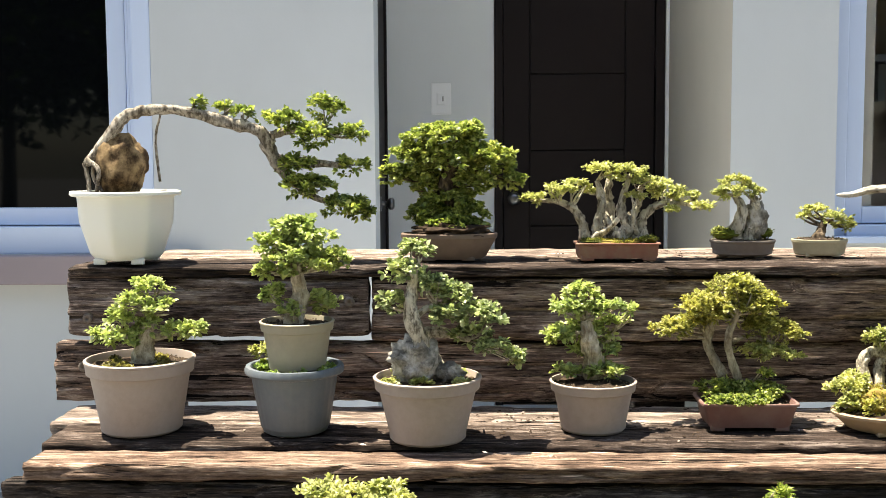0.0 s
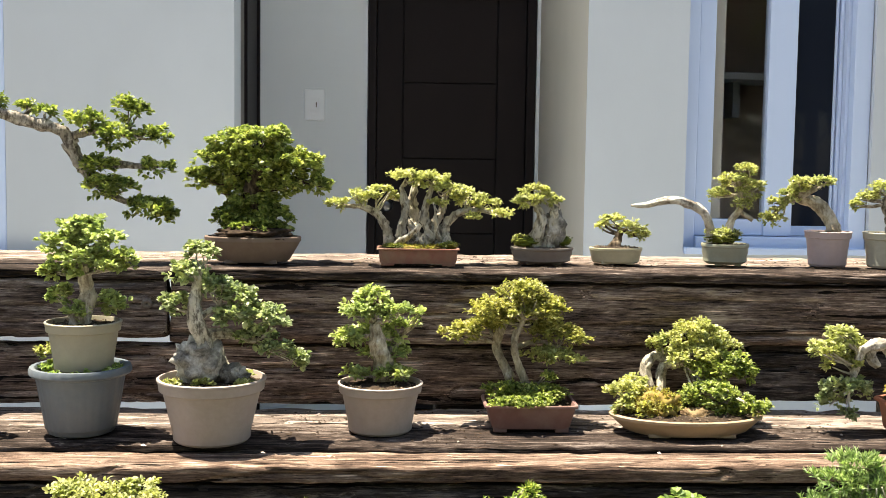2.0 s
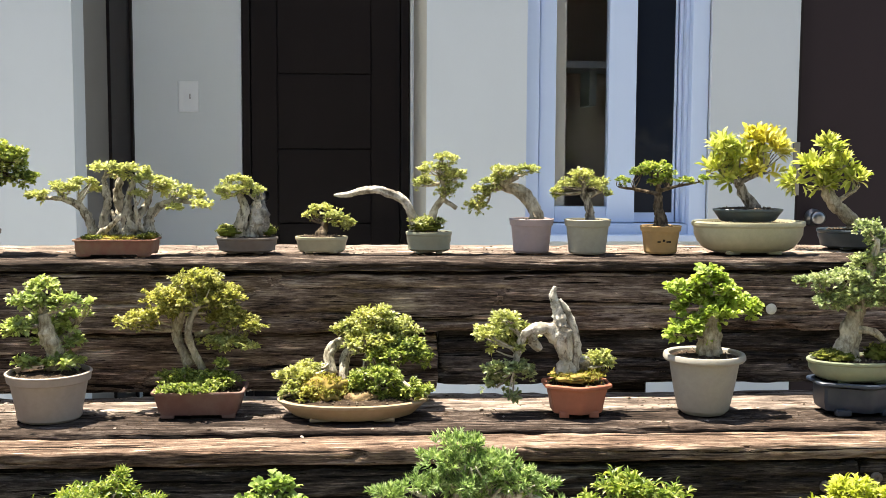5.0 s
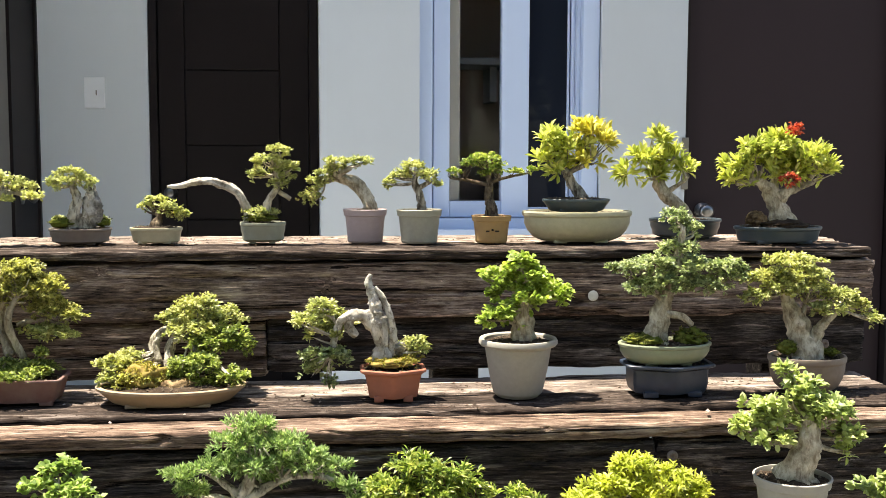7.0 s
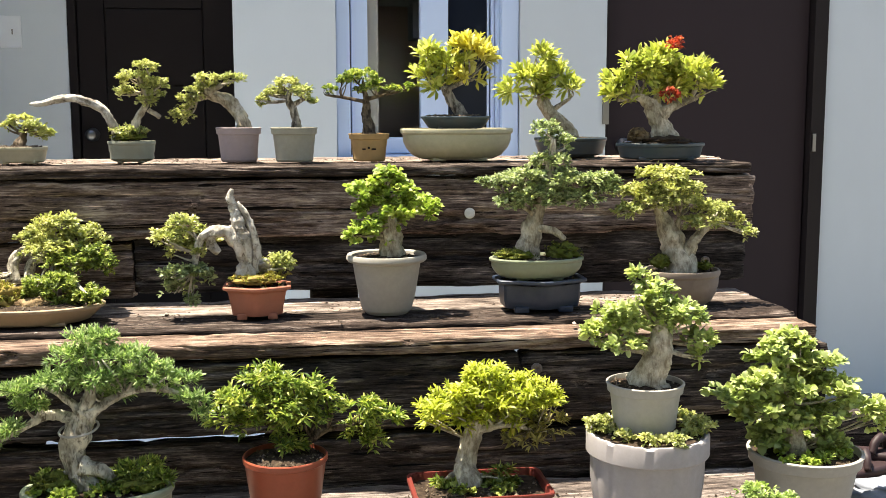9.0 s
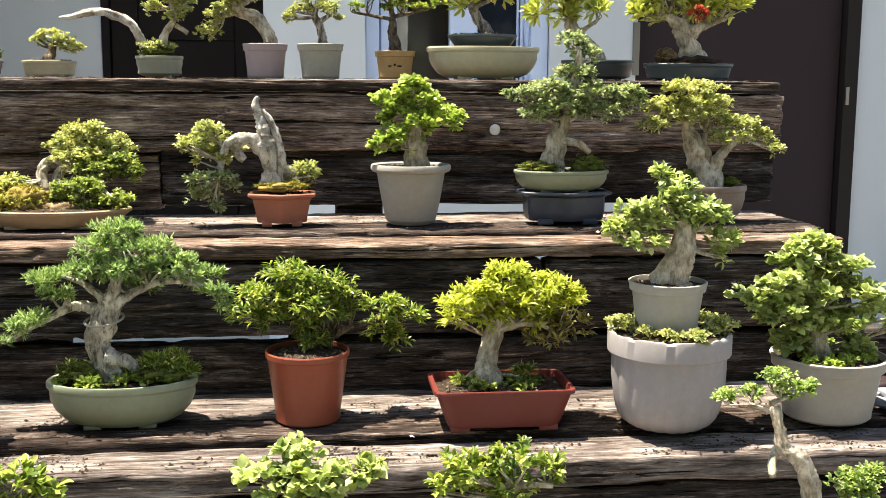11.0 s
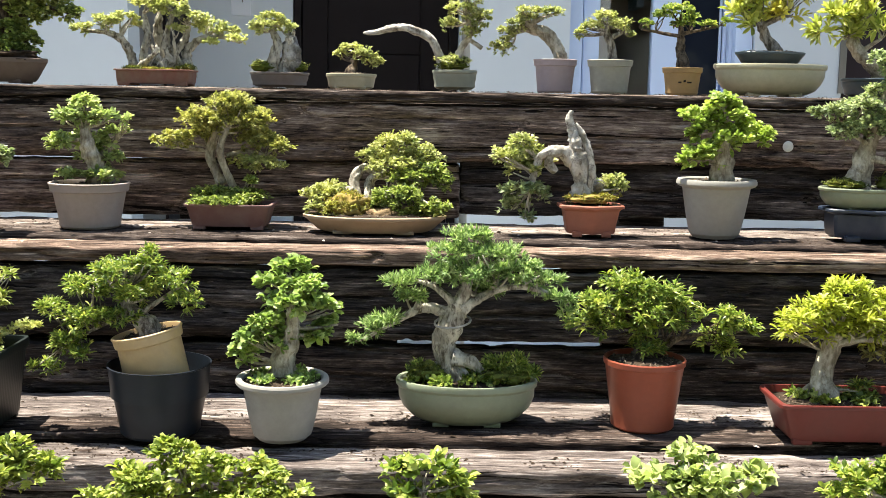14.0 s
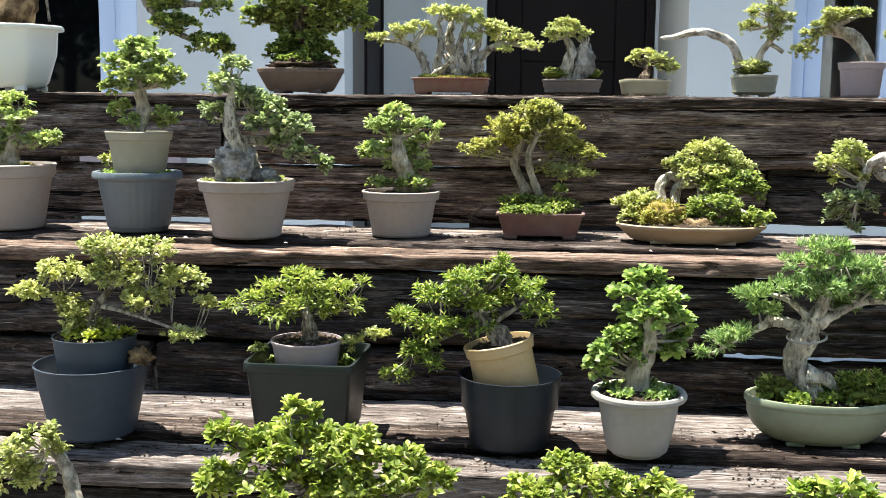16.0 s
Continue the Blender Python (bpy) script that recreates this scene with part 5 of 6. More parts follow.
# The mound's shade, low and to the right, is coloured in with darker leaves.
t_mid_6 = bonsai('mound-shaped bonsai landscape on a tan oval tray', (0.696, 1.7, 0.832), ('tray', C_TAN, 0.197, 0.246, 0.03, 0.6),
    [[(-0.037, 0.05, 0.007), (-0.043, 0.083, 0.009), (-0.024, 0.102, 0.008), (0.005, 0.088, 0.006)], [(-0.018, 0.045, 0.007), (-0.012, 0.083, 0.008), (0.023, 0.093, 0.008)]],
    [(0.031, 0.146, 0.045, 0.021), (-0.006, 0.122, 0.035, 0.017), (0.07, 0.122, 0.044, 0.024), (0.029, 0.109, 0.052, 0.021), (0.088, 0.095, 0.035, 0.024), (0.118, 0.081, 0.024, 0.016), (0.057, 0.088, 0.044, 0.021), (0.044, 0.059, 0.052, 0.019), (0.099, 0.041, 0.035, 0.017), (-0.092, 0.059, 0.031, 0.019), (-0.055, 0.036, 0.044, 0.017), (-0.101, 0.036, 0.021, 0.016), (0.054, 0.03, 0.031, 0.01), (-0.03, 0.03, 0.03, 0.014), (-0.075, 0.07, 0.026, 0.014), (0.012, 0.045, 0.03, 0.016), (0.0, 0.028, 0.026, 0.01), (0.085, 0.03, 0.03, 0.012)], 233, LEAF_TEA, BARK_ROUGH, 0.009, 'oval', dense=1.0, mats={4: LEAF_DARK, 5: LEAF_DARK, 6: LEAF_DARK, 7: LEAF_DARK, 8: LEAF_DARK, 10: LEAF_YELLOWTEA, 12: LEAF_DARK, 13: LEAF_YELLOWTEA, 15: LEAF_DARK, 17: LEAF_DARK},back=0.09)
stone(t_mid_6, 'moss', (-0.045, 0.0, 0.04), (0.046, 0.038, 0.03), MOSS_DRY, 233.0, 0.45)
stone(t_mid_6, 'rock', (0.014, -0.007, 0.025), (0.034, 0.029, 0.017), ROCK_BROWN, 236.1, 0.4)
t_mid_7 = bonsai('bonsai with bleached deadwood in a terracotta six-sided pot', (1.064, 1.694, 0.832), ('hex', C_TERRA, 0.094, 0.127, 0.054, 0.85),
    [[(-0.016, 0.07, 0.014), (-0.018, 0.1, 0.012), (-0.024, 0.13, 0.014), (-0.029, 0.155, 0.01), (-0.035, 0.18, 0.007), (-0.041, 0.197, 0.0055), (-0.037, 0.212, 0.003)], [(0.0, 0.07, 0.008), (-0.001, 0.11, 0.007), (-0.007, 0.145, 0.006), (-0.017, 0.172, 0.005), (-0.03, 0.19, 0.003)], [(-0.03, 0.128, 0.013), (-0.05, 0.142, 0.011), (-0.068, 0.14, 0.01), (-0.074, 0.122, 0.008), (-0.06, 0.108, 0.005)], [(-0.066, 0.142, 0.01), (-0.088, 0.132, 0.007), (-0.098, 0.099, 0.005), (-0.102, 0.08, 0.003)]],
    [(-0.121, 0.156, 0.032, 0.017), (-0.144, 0.132, 0.035, 0.017), (-0.092, 0.128, 0.032, 0.02), (-0.115, 0.109, 0.033, 0.013), (-0.124, 0.075, 0.033, 0.015), (-0.095, 0.071, 0.028, 0.017), (-0.128, 0.047, 0.032, 0.017), (-0.108, 0.028, 0.019, 0.009), (0.034, 0.09, 0.028, 0.011), (0.048, 0.083, 0.02, 0.007)], 240, LEAF_TEA, DEADWOOD, 0.0105, 'oval', dense=.9, bend=.15, gnarl=.42, mats={4: LEAF_SILVER, 5: LEAF_SILVER, 6: LEAF_SILVER, 7: LEAF_SILVER})
stone(t_mid_7, 'moss', (0.001, 0.0, 0.064), (0.05, 0.043, 0.01), MOSS_DRY, 240.0, 0.45)
stone(t_mid_7, 'rock', (0.01, -0.002, 0.085), (0.011, 0.009, 0.012), ROCK_GREY, 243.1, 0.4)
t_mid_8 = bonsai('fresh green upright bonsai in a pale grey rolled-rim pot', (1.279, 1.698, 0.832), ('rolled', P_GREY, 0.078, 0.135, 0.1, 1.0),
    [[(0.008, 0.098, 0.017), (0.007, 0.132, 0.015), (0.002, 0.166, 0.012), (-0.003, 0.2, 0.007)], [(0.007, 0.142, 0.006), (0.041, 0.166, 0.003)]],
    [(-0.003, 0.229, 0.029, 0.017), (-0.037, 0.205, 0.031, 0.016), (0.021, 0.205, 0.035, 0.017), (0.056, 0.18, 0.035, 0.017), (0.076, 0.17, 0.021, 0.014), (-0.017, 0.176, 0.039, 0.021), (0.022, 0.166, 0.035, 0.021), (-0.046, 0.133, 0.025, 0.017), (-0.017, 0.137, 0.033, 0.021)], 247, LEAF_BRIGHT, BARK_PALE, 0.0128, 'round', dense=1.0)
t_mid_9 = empty_pot('navy glazed six-footed pot under an olive tray', (1.541, 1.695, 0.832), ('hex', C_NAVY, 0.146, 0.178, 0.055, 0.7), 254, low=0.004)
t_mid_9i = bonsai('silvery tiered bonsai in an olive tray set on a navy pot', (1.536, 1.695, 0.884), ('bowl', C_OLIVE, 0.116, 0.164, 0.038, 0.65),
    [[(-0.017, 0.043, 0.019), (-0.012, 0.072, 0.015), (-0.003, 0.102, 0.013), (0.006, 0.141, 0.01), (0.02, 0.19, 0.007), (0.024, 0.239, 0.004)], [(-0.008, 0.087, 0.007), (0.028, 0.082, 0.006), (0.048, 0.067, 0.005)], [(-0.003, 0.112, 0.006), (0.052, 0.141, 0.003), (0.102, 0.16, 0.002)], [(-0.008, 0.112, 0.004), (-0.049, 0.142, 0.002)]],
    [(0.014, 0.249, 0.025, 0.021), (0.044, 0.229, 0.027, 0.016), (0.02, 0.2, 0.039, 0.017), (-0.029, 0.171, 0.054, 0.019), (-0.069, 0.161, 0.031, 0.014), (0.051, 0.165, 0.058, 0.021), (0.112, 0.165, 0.039, 0.019), (0.001, 0.141, 0.054, 0.019), (-0.039, 0.132, 0.039, 0.016), (0.072, 0.136, 0.045, 0.016), (0.122, 0.15, 0.023, 0.014)], 261, LEAF_SILVER, BARK_PALE, 0.009, 'oval', dense=.95)
stone(t_mid_9i, 'moss', (0.046, 0.0, 0.044), (0.033, 0.028, 0.019), MOSS, 261.0, 0.45)
stone(t_mid_9i, 'moss', (-0.037, -0.007, 0.043), (0.037, 0.031, 0.01), MOSS, 264.1, 0.45)
t_mid_10 = bonsai('stout flat-crowned bonsai in a round grey-brown pot', (1.792, 1.69, 0.832), ('bowl', C_GREYBROWN, 0.096, 0.137, 0.064, 0.85),
    [[(0.0, 0.066, 0.024), (-0.01, 0.102, 0.021), (-0.024, 0.137, 0.015), (-0.038, 0.172, 0.008)], [(0.01, 0.091, 0.013), (0.024, 0.121, 0.008), (0.054, 0.146, 0.004)], [(-0.01, 0.112, 0.006), (-0.002, 0.152, 0.004)]],
    [(-0.036, 0.226, 0.052, 0.017), (-0.071, 0.197, 0.043, 0.017), (-0.004, 0.201, 0.049, 0.019), (-0.034, 0.182, 0.058, 0.019), (-0.095, 0.167, 0.033, 0.014), (0.018, 0.176, 0.035, 0.016), (0.06, 0.166, 0.035, 0.017), (0.091, 0.145, 0.029, 0.016), (0.03, 0.146, 0.035, 0.012), (0.119, 0.125, 0.012, 0.014)], 268, LEAF_TEA, BARK_PALE, 0.0085, 'oval', dense=1.0)
stone(t_mid_10, 'moss', (-0.036, 0.0, 0.078), (0.021, 0.018, 0.014), MOSS, 268.0, 0.45)
stone(t_mid_10, 'moss', (0.04, -0.003, 0.069), (0.017, 0.015, 0.008), MOSS, 271.1, 0.45)
t_low_1 = empty_pot('black plastic nursery pot holding a smaller black pot', (-0.17, 1.3, 0.59), ('plain', P_CHARCOAL, 0.119, 0.158, 0.101, 1.0), 275, low=0.022, fill=PUMICE)
t_low_1i = bonsai('sprawling sparse bonsai in a black pot inside a larger pot', (-0.164, 1.3, 0.667), ('plain', P_CHARCOAL, 0.1, 0.116, 0.063, 1.0),
    [[(-0.002, 0.065, 0.007), (-0.001, 0.089, 0.007), (0.012, 0.113, 0.005), (0.029, 0.138, 0.004)], [(0.007, 0.105, 0.004), (0.052, 0.099, 0.003), (0.109, 0.084, 0.002), (0.149, 0.07, 0.001)], [(0.003, 0.101, 0.003), (-0.046, 0.12, 0.002), (-0.088, 0.118, 0.001)]],
    [(0.022, 0.185, 0.044, 0.018), (0.087, 0.183, 0.037, 0.019), (-0.045, 0.152, 0.037, 0.018), (-0.087, 0.123, 0.028, 0.013), (0.029, 0.146, 0.052, 0.022), (0.127, 0.14, 0.037, 0.022), (0.077, 0.115, 0.044, 0.016), (0.158, 0.11, 0.016, 0.012), (-0.022, 0.092, 0.034, 0.015), (-0.014, 0.074, 0.037, 0.013), (0.133, 0.069, 0.033, 0.01), (-0.046, 0.108, 0.022, 0.012)], 282, LEAF_TEA, BARK_GREY, 0.0092, 'oval', dense=.9)
t_low_2 = empty_pot('dark green square planter holding a small pinkish pot', (0.135, 1.335, 0.59), ('box', P_GREENBLACK, 0.127, 0.154, 0.116, 1.0), 289, low=0.03)
plant(t_low_2, 289, [], [(-0.072, 0.116, 0.015, 0.009), (0.062, 0.13, 0.02, 0.009), (0.091, 0.141, 0.021, 0.007)], LEAF_TEA, BARK_GREY, 0.008, twigs=False)
t_low_2i = bonsai('low flat-crowned bonsai in a pinkish pot inside a planter', (0.131, 1.335, 0.673), ('tall', P_PINK, 0.085, 0.101, 0.053, 1.0),
    [[(0.005, 0.057, 0.011), (0.007, 0.082, 0.008), (0.003, 0.102, 0.005)], [(0.007, 0.086, 0.003), (0.046, 0.095, 0.002)]],
    [(-0.002, 0.137, 0.038, 0.014), (-0.034, 0.121, 0.038, 0.015), (0.04, 0.123, 0.033, 0.017), (-0.083, 0.103, 0.033, 0.012), (0.003, 0.102, 0.046, 0.017), (0.064, 0.103, 0.021, 0.011), (-0.042, 0.088, 0.033, 0.011), (-0.112, 0.094, 0.014, 0.008), (0.079, 0.136, 0.012, 0.006)], 296, LEAF_BUSH, BARK_GREY, 0.0135, 'lance', dense=1.0,per=7)
t_low_3 = empty_pot('black plastic nursery pot holding a tilted ochre pot', (0.418, 1.33, 0.59), ('plain', P_BLACK, 0.11, 0.143, 0.098, 1.0), 303, low=0.035)
t_low_3i = bonsai('slanting bushy bonsai in a tilted ochre pot', (0.402, 1.33, 0.651), ('nursery', P_OCHRE, 0.088, 0.097, 0.078, 1.0),
    [[(0.005, 0.077, 0.014), (-0.011, 0.101, 0.011), (-0.026, 0.116, 0.008), (-0.034, 0.139, 0.005)], [(-0.011, 0.105, 0.005), (0.024, 0.129, 0.003), (0.054, 0.15, 0.002)], [(-0.026, 0.108, 0.005), (-0.073, 0.083, 0.003), (-0.12, 0.057, 0.002)]],
    [(-0.042, 0.163, 0.041, 0.016), (-0.004, 0.171, 0.027, 0.016), (-0.089, 0.138, 0.034, 0.018), (-0.027, 0.132, 0.048, 0.019), (0.035, 0.153, 0.03, 0.019), (0.058, 0.122, 0.025, 0.014), (-0.128, 0.113, 0.025, 0.012), (-0.081, 0.098, 0.038, 0.018), (-0.034, 0.1, 0.027, 0.014), (-0.112, 0.065, 0.03, 0.015), (-0.144, 0.028, 0.023, 0.011), (-0.088, 0.05, 0.023, 0.011), (-0.004, 0.191, 0.014, 0.007)], 310, LEAF_GLOSS, BARK_GREY, 0.0118, 'lance', dense=1.2, per=8,tilt=-12)
t_low_4 = bonsai('thick-trunked bonsai with broad leaves in a grey banded pot', (0.592, 1.31, 0.59), ('rolled', P_GREY, 0.075, 0.128, 0.086, 1.0),
    [[(-0.001, 0.072, 0.021), (-0.0, 0.106, 0.016), (0.007, 0.129, 0.013), (0.013, 0.161, 0.009), (0.012, 0.2, 0.006)]],
    [(0.007, 0.23, 0.027, 0.014), (-0.007, 0.207, 0.031, 0.017), (0.031, 0.204, 0.028, 0.017), (0.013, 0.184, 0.042, 0.018), (0.054, 0.174, 0.025, 0.018), (-0.024, 0.156, 0.027, 0.017), (0.066, 0.151, 0.018, 0.013), (-0.039, 0.136, 0.024, 0.014), (-0.053, 0.115, 0.02, 0.011), (-0.005, 0.137, 0.028, 0.016), (0.044, 0.139, 0.021, 0.013)], 317, LEAF_FRESH, BARK_PALE, 0.0138, 'round', dense=1.15,back=0.02)
t_low_5 = bonsai('juniper bonsai with a twisted trunk in an olive oval pot', (0.849, 1.4, 0.59), ('bowl', C_OLIVE, 0.142, 0.208, 0.065, 0.62),
    [[(-0.012, 0.062, 0.016), (-0.026, 0.088, 0.015), (-0.035, 0.114, 0.016), (-0.026, 0.142, 0.019), (-0.016, 0.166, 0.015), (-0.006, 0.19, 0.009), (0.002, 0.225, 0.005)], [(-0.022, 0.094, 0.013), (0.006, 0.086, 0.01), (0.028, 0.064, 0.007)], [(-0.024, 0.158, 0.009), (-0.062, 0.164, 0.007), (-0.1, 0.148, 0.004), (-0.15, 0.122, 0.002)], [(-0.01, 0.168, 0.008), (0.04, 0.196, 0.005), (0.09, 0.2, 0.004), (0.14, 0.18, 0.002)], [(-0.016, 0.172, 0.007), (-0.05, 0.198, 0.004), (-0.09, 0.205, 0.002)]],
    [(0.0, 0.27, 0.042, 0.014), (-0.02, 0.248, 0.046, 0.015), (0.04, 0.246, 0.05, 0.016), (0.074, 0.224, 0.046, 0.015), (-0.004, 0.222, 0.05, 0.015), (-0.055, 0.214, 0.036, 0.013), (-0.098, 0.204, 0.03, 0.013), (-0.082, 0.186, 0.03, 0.011), (0.108, 0.206, 0.034, 0.013), (0.136, 0.186, 0.024, 0.012), (0.14, 0.168, 0.014, 0.011), (0.03, 0.19, 0.026, 0.011), (0.012, 0.206, 0.04, 0.012), (-0.11, 0.152, 0.026, 0.01), (-0.138, 0.136, 0.03, 0.012), (-0.164, 0.118, 0.018, 0.01), (-0.062, 0.072, 0.024, 0.013), (0.056, 0.082, 0.032, 0.019), (0.084, 0.074, 0.02, 0.012), (0.004, 0.066, 0.036, 0.01)], 324, LEAF_NEEDLE, BARK_ROUGH, 0.0115, 'needle', dense=1.0, per=13, spread=.75, rise=.9, mats={16: LEAF_GLOSS, 17: LEAF_GLOSS, 18: LEAF_GLOSS, 19: LEAF_DARK})
stone(t_low_5, 'moss', (-0.057, 0.0, 0.073), (0.033, 0.028, 0.016), MOSS, 324.0, 0.45)
stone(t_low_5, 'moss', (0.06, -0.007, 0.07), (0.036, 0.031, 0.013), MOSS, 327.1, 0.45)
t_low_6 = bonsai('glossy bushy bonsai in a terracotta plastic pot', (1.107, 1.39, 0.59), ('tall', P_ORANGE, 0.092, 0.119, 0.102, 1.0),
    [[(0.003, 0.096, 0.014), (0.002, 0.121, 0.01), (-0.006, 0.146, 0.007)], [(0.018, 0.1, 0.007), (0.06, 0.125, 0.004), (0.102, 0.134, 0.002)]],
    [(-0.024, 0.204, 0.041, 0.018), (0.017, 0.196, 0.041, 0.02), (-0.056, 0.175, 0.045, 0.02), (0.001, 0.167, 0.058, 0.025), (0.05, 0.18, 0.03, 0.02), (-0.081, 0.146, 0.033, 0.018), (-0.023, 0.138, 0.05, 0.018), (0.034, 0.146, 0.033, 0.018), (0.11, 0.155, 0.037, 0.02), (0.143, 0.138, 0.03, 0.018), (0.102, 0.117, 0.03, 0.018), (0.131, 0.109, 0.02, 0.015), (0.002, 0.109, 0.033, 0.012)], 331, LEAF_GLOSS, BARK_DARK, 0.0155, 'lance', dense=1.05,per=8,back=0.025)
t_low_7 = bonsai('lime-yellow stout bonsai in a brick-red rectangular planter', (1.377, 1.35, 0.59), ('box', P_RED, 0.158, 0.197, 0.06, 0.6),
    [[(-0.016, 0.056, 0.018), (-0.014, 0.09, 0.013), (-0.006, 0.123, 0.014), (0.0, 0.148, 0.01)], [(0.001, 0.131, 0.006), (0.046, 0.14, 0.004), (0.089, 0.123, 0.002)], [(-0.008, 0.069, 0.006), (-0.038, 0.065, 0.004), (-0.058, 0.048, 0.002)]],
    [(0.018, 0.205, 0.048, 0.018), (-0.014, 0.185, 0.043, 0.018), (0.06, 0.189, 0.048, 0.019), (-0.054, 0.168, 0.035, 0.016), (0.02, 0.168, 0.064, 0.021), (0.095, 0.169, 0.032, 0.018), (-0.06, 0.144, 0.027, 0.016), (0.062, 0.144, 0.04, 0.018), (0.105, 0.135, 0.027, 0.016), (-0.012, 0.148, 0.04, 0.014), (0.073, 0.115, 0.035, 0.013), (0.033, 0.067, 0.024, 0.01), (-0.046, 0.053, 0.016, 0.006)], 338, LEAF_LIME, BARK_PALE, 0.0165, 'lance', dense=1.2,per=8,mats={7: LEAF_LIME, 8: LEAF_DRY, 10: LEAF_DRY, 11: LEAF_GLOSS, 12: LEAF_GLOSS},back=0.02)
t_low_8 = empty_pot('large worn grey plastic pot holding a smaller pot', (1.613, 1.325, 0.59), ('bell', P_GREYWORN, 0.13, 0.172, 0.134, 1.0), 345, low=-0.008)
plant(t_low_8, 345, [], [(-0.072, 0.144, 0.022, 0.011), (0.063, 0.142, 0.03, 0.012), (-0.014, 0.127, 0.047, 0.006)], LEAF_TEA, BARK_GREY, 0.008, twigs=False)
t_low_8i = bonsai('leafy thick-trunked bonsai in a grey pot inside a larger pot', (1.608, 1.325, 0.728), ('nursery', P_GREY, 0.087, 0.108, 0.067, 1.0),
    [[(0.004, 0.069, 0.022), (0.011, 0.097, 0.019), (0.018, 0.125, 0.016), (0.013, 0.156, 0.009)], [(0.002, 0.109, 0.006), (-0.038, 0.117, 0.004), (-0.059, 0.125, 0.002)]],
    [(-0.006, 0.211, 0.023, 0.012), (0.011, 0.192, 0.031, 0.017), (-0.012, 0.172, 0.034, 0.017), (0.032, 0.164, 0.036, 0.02), (-0.04, 0.157, 0.036, 0.019), (0.065, 0.156, 0.031, 0.02), (-0.071, 0.137, 0.031, 0.016), (0.001, 0.145, 0.047, 0.017), (0.075, 0.124, 0.025, 0.017), (-0.038, 0.121, 0.031, 0.012), (0.08, 0.1, 0.012, 0.011)], 352, LEAF_PALE, BARK_PALE, 0.0148, 'oval', dense=1.05)
t_low_9 = bonsai('bushy pale green bonsai in a tan-grey plastic pot', (1.857, 1.34, 0.59), ('nursery', P_GREY, 0.126, 0.163, 0.091, 1.0),
    [[(-0.017, 0.087, 0.016), (-0.021, 0.121, 0.013), (-0.024, 0.155, 0.009)]],
    [(-0.028, 0.238, 0.043, 0.022), (-0.052, 0.214, 0.039, 0.021), (0.008, 0.208, 0.044, 0.022), (-0.087, 0.191, 0.036, 0.019), (-0.025, 0.18, 0.055, 0.027), (0.036, 0.177, 0.039, 0.022), (-0.119, 0.171, 0.032, 0.016), (-0.067, 0.148, 0.047, 0.021), (0.011, 0.136, 0.055, 0.024), (0.081, 0.15, 0.035, 0.021), (0.104, 0.128, 0.019, 0.013), (-0.048, 0.109, 0.039, 0.016), (0.03, 0.101, 0.035, 0.014)], 359, LEAF_PALE, BARK_PALE, 0.016, 'round', dense=1.05)
t_front_1 = bonsai('yellow-green bonsai with a pale trunk in a black pot', (-0.137, 1.06, 0.337), ('nursery', P_BLACK, 0.1, 0.135, 0.105, 1.0),
    [[(0.052, 0.234, 0.011), (0.041, 0.268, 0.009), (0.029, 0.292, 0.007), (0.016, 0.302, 0.003)]],
    [(-0.019, 0.307, 0.025, 0.019), (0.009, 0.319, 0.022, 0.016), (-0.028, 0.272, 0.027, 0.025), (0.0, 0.273, 0.022, 0.019), (0.026, 0.302, 0.012, 0.01)], 366, LEAF_TEA, BARK_PALE, 0.0105, 'oval', dense=.9)
t_front_2 = bonsai('wide leafy bonsai bush in a black pot', (0.208, 1.06, 0.337), ('nursery', P_BLACK, 0.1, 0.135, 0.105, 1.0),
    [[(0.0, 0.208, 0.012), (0.0, 0.249, 0.009), (-0.013, 0.282, 0.005)]],
    [(-0.107, 0.333, 0.021, 0.016), (-0.026, 0.356, 0.031, 0.015), (-0.053, 0.315, 0.05, 0.025), (0.02, 0.318, 0.056, 0.025), (0.087, 0.301, 0.05, 0.022), (0.133, 0.283, 0.037, 0.019), (-0.121, 0.277, 0.037, 0.022), (-0.027, 0.275, 0.056, 0.022), (0.054, 0.333, 0.025, 0.015), (0.047, 0.272, 0.056, 0.019)], 373, LEAF_BUSH, BARK_GREY, 0.0145, 'oval', dense=1.0)
t_front_3 = bonsai('dense small-leaved bonsai bush in a tan pot', (0.526, 1.06, 0.337), ('nursery', P_TAN, 0.1, 0.135, 0.105, 1.0),
    [[(0.0, 0.162, 0.013), (0.0, 0.211, 0.01), (-0.006, 0.253, 0.005)]],
    [(-0.026, 0.307, 0.032, 0.015), (0.0, 0.287, 0.051, 0.022), (-0.073, 0.279, 0.038, 0.019), (0.074, 0.282, 0.038, 0.019), (0.114, 0.262, 0.026, 0.017), (-0.113, 0.253, 0.026, 0.015), (-0.04, 0.252, 0.058, 0.017), (0.047, 0.254, 0.051, 0.017)], 380, LEAF_BUSH, BARK_GREY, 0.0125, 'oval', dense=.9)
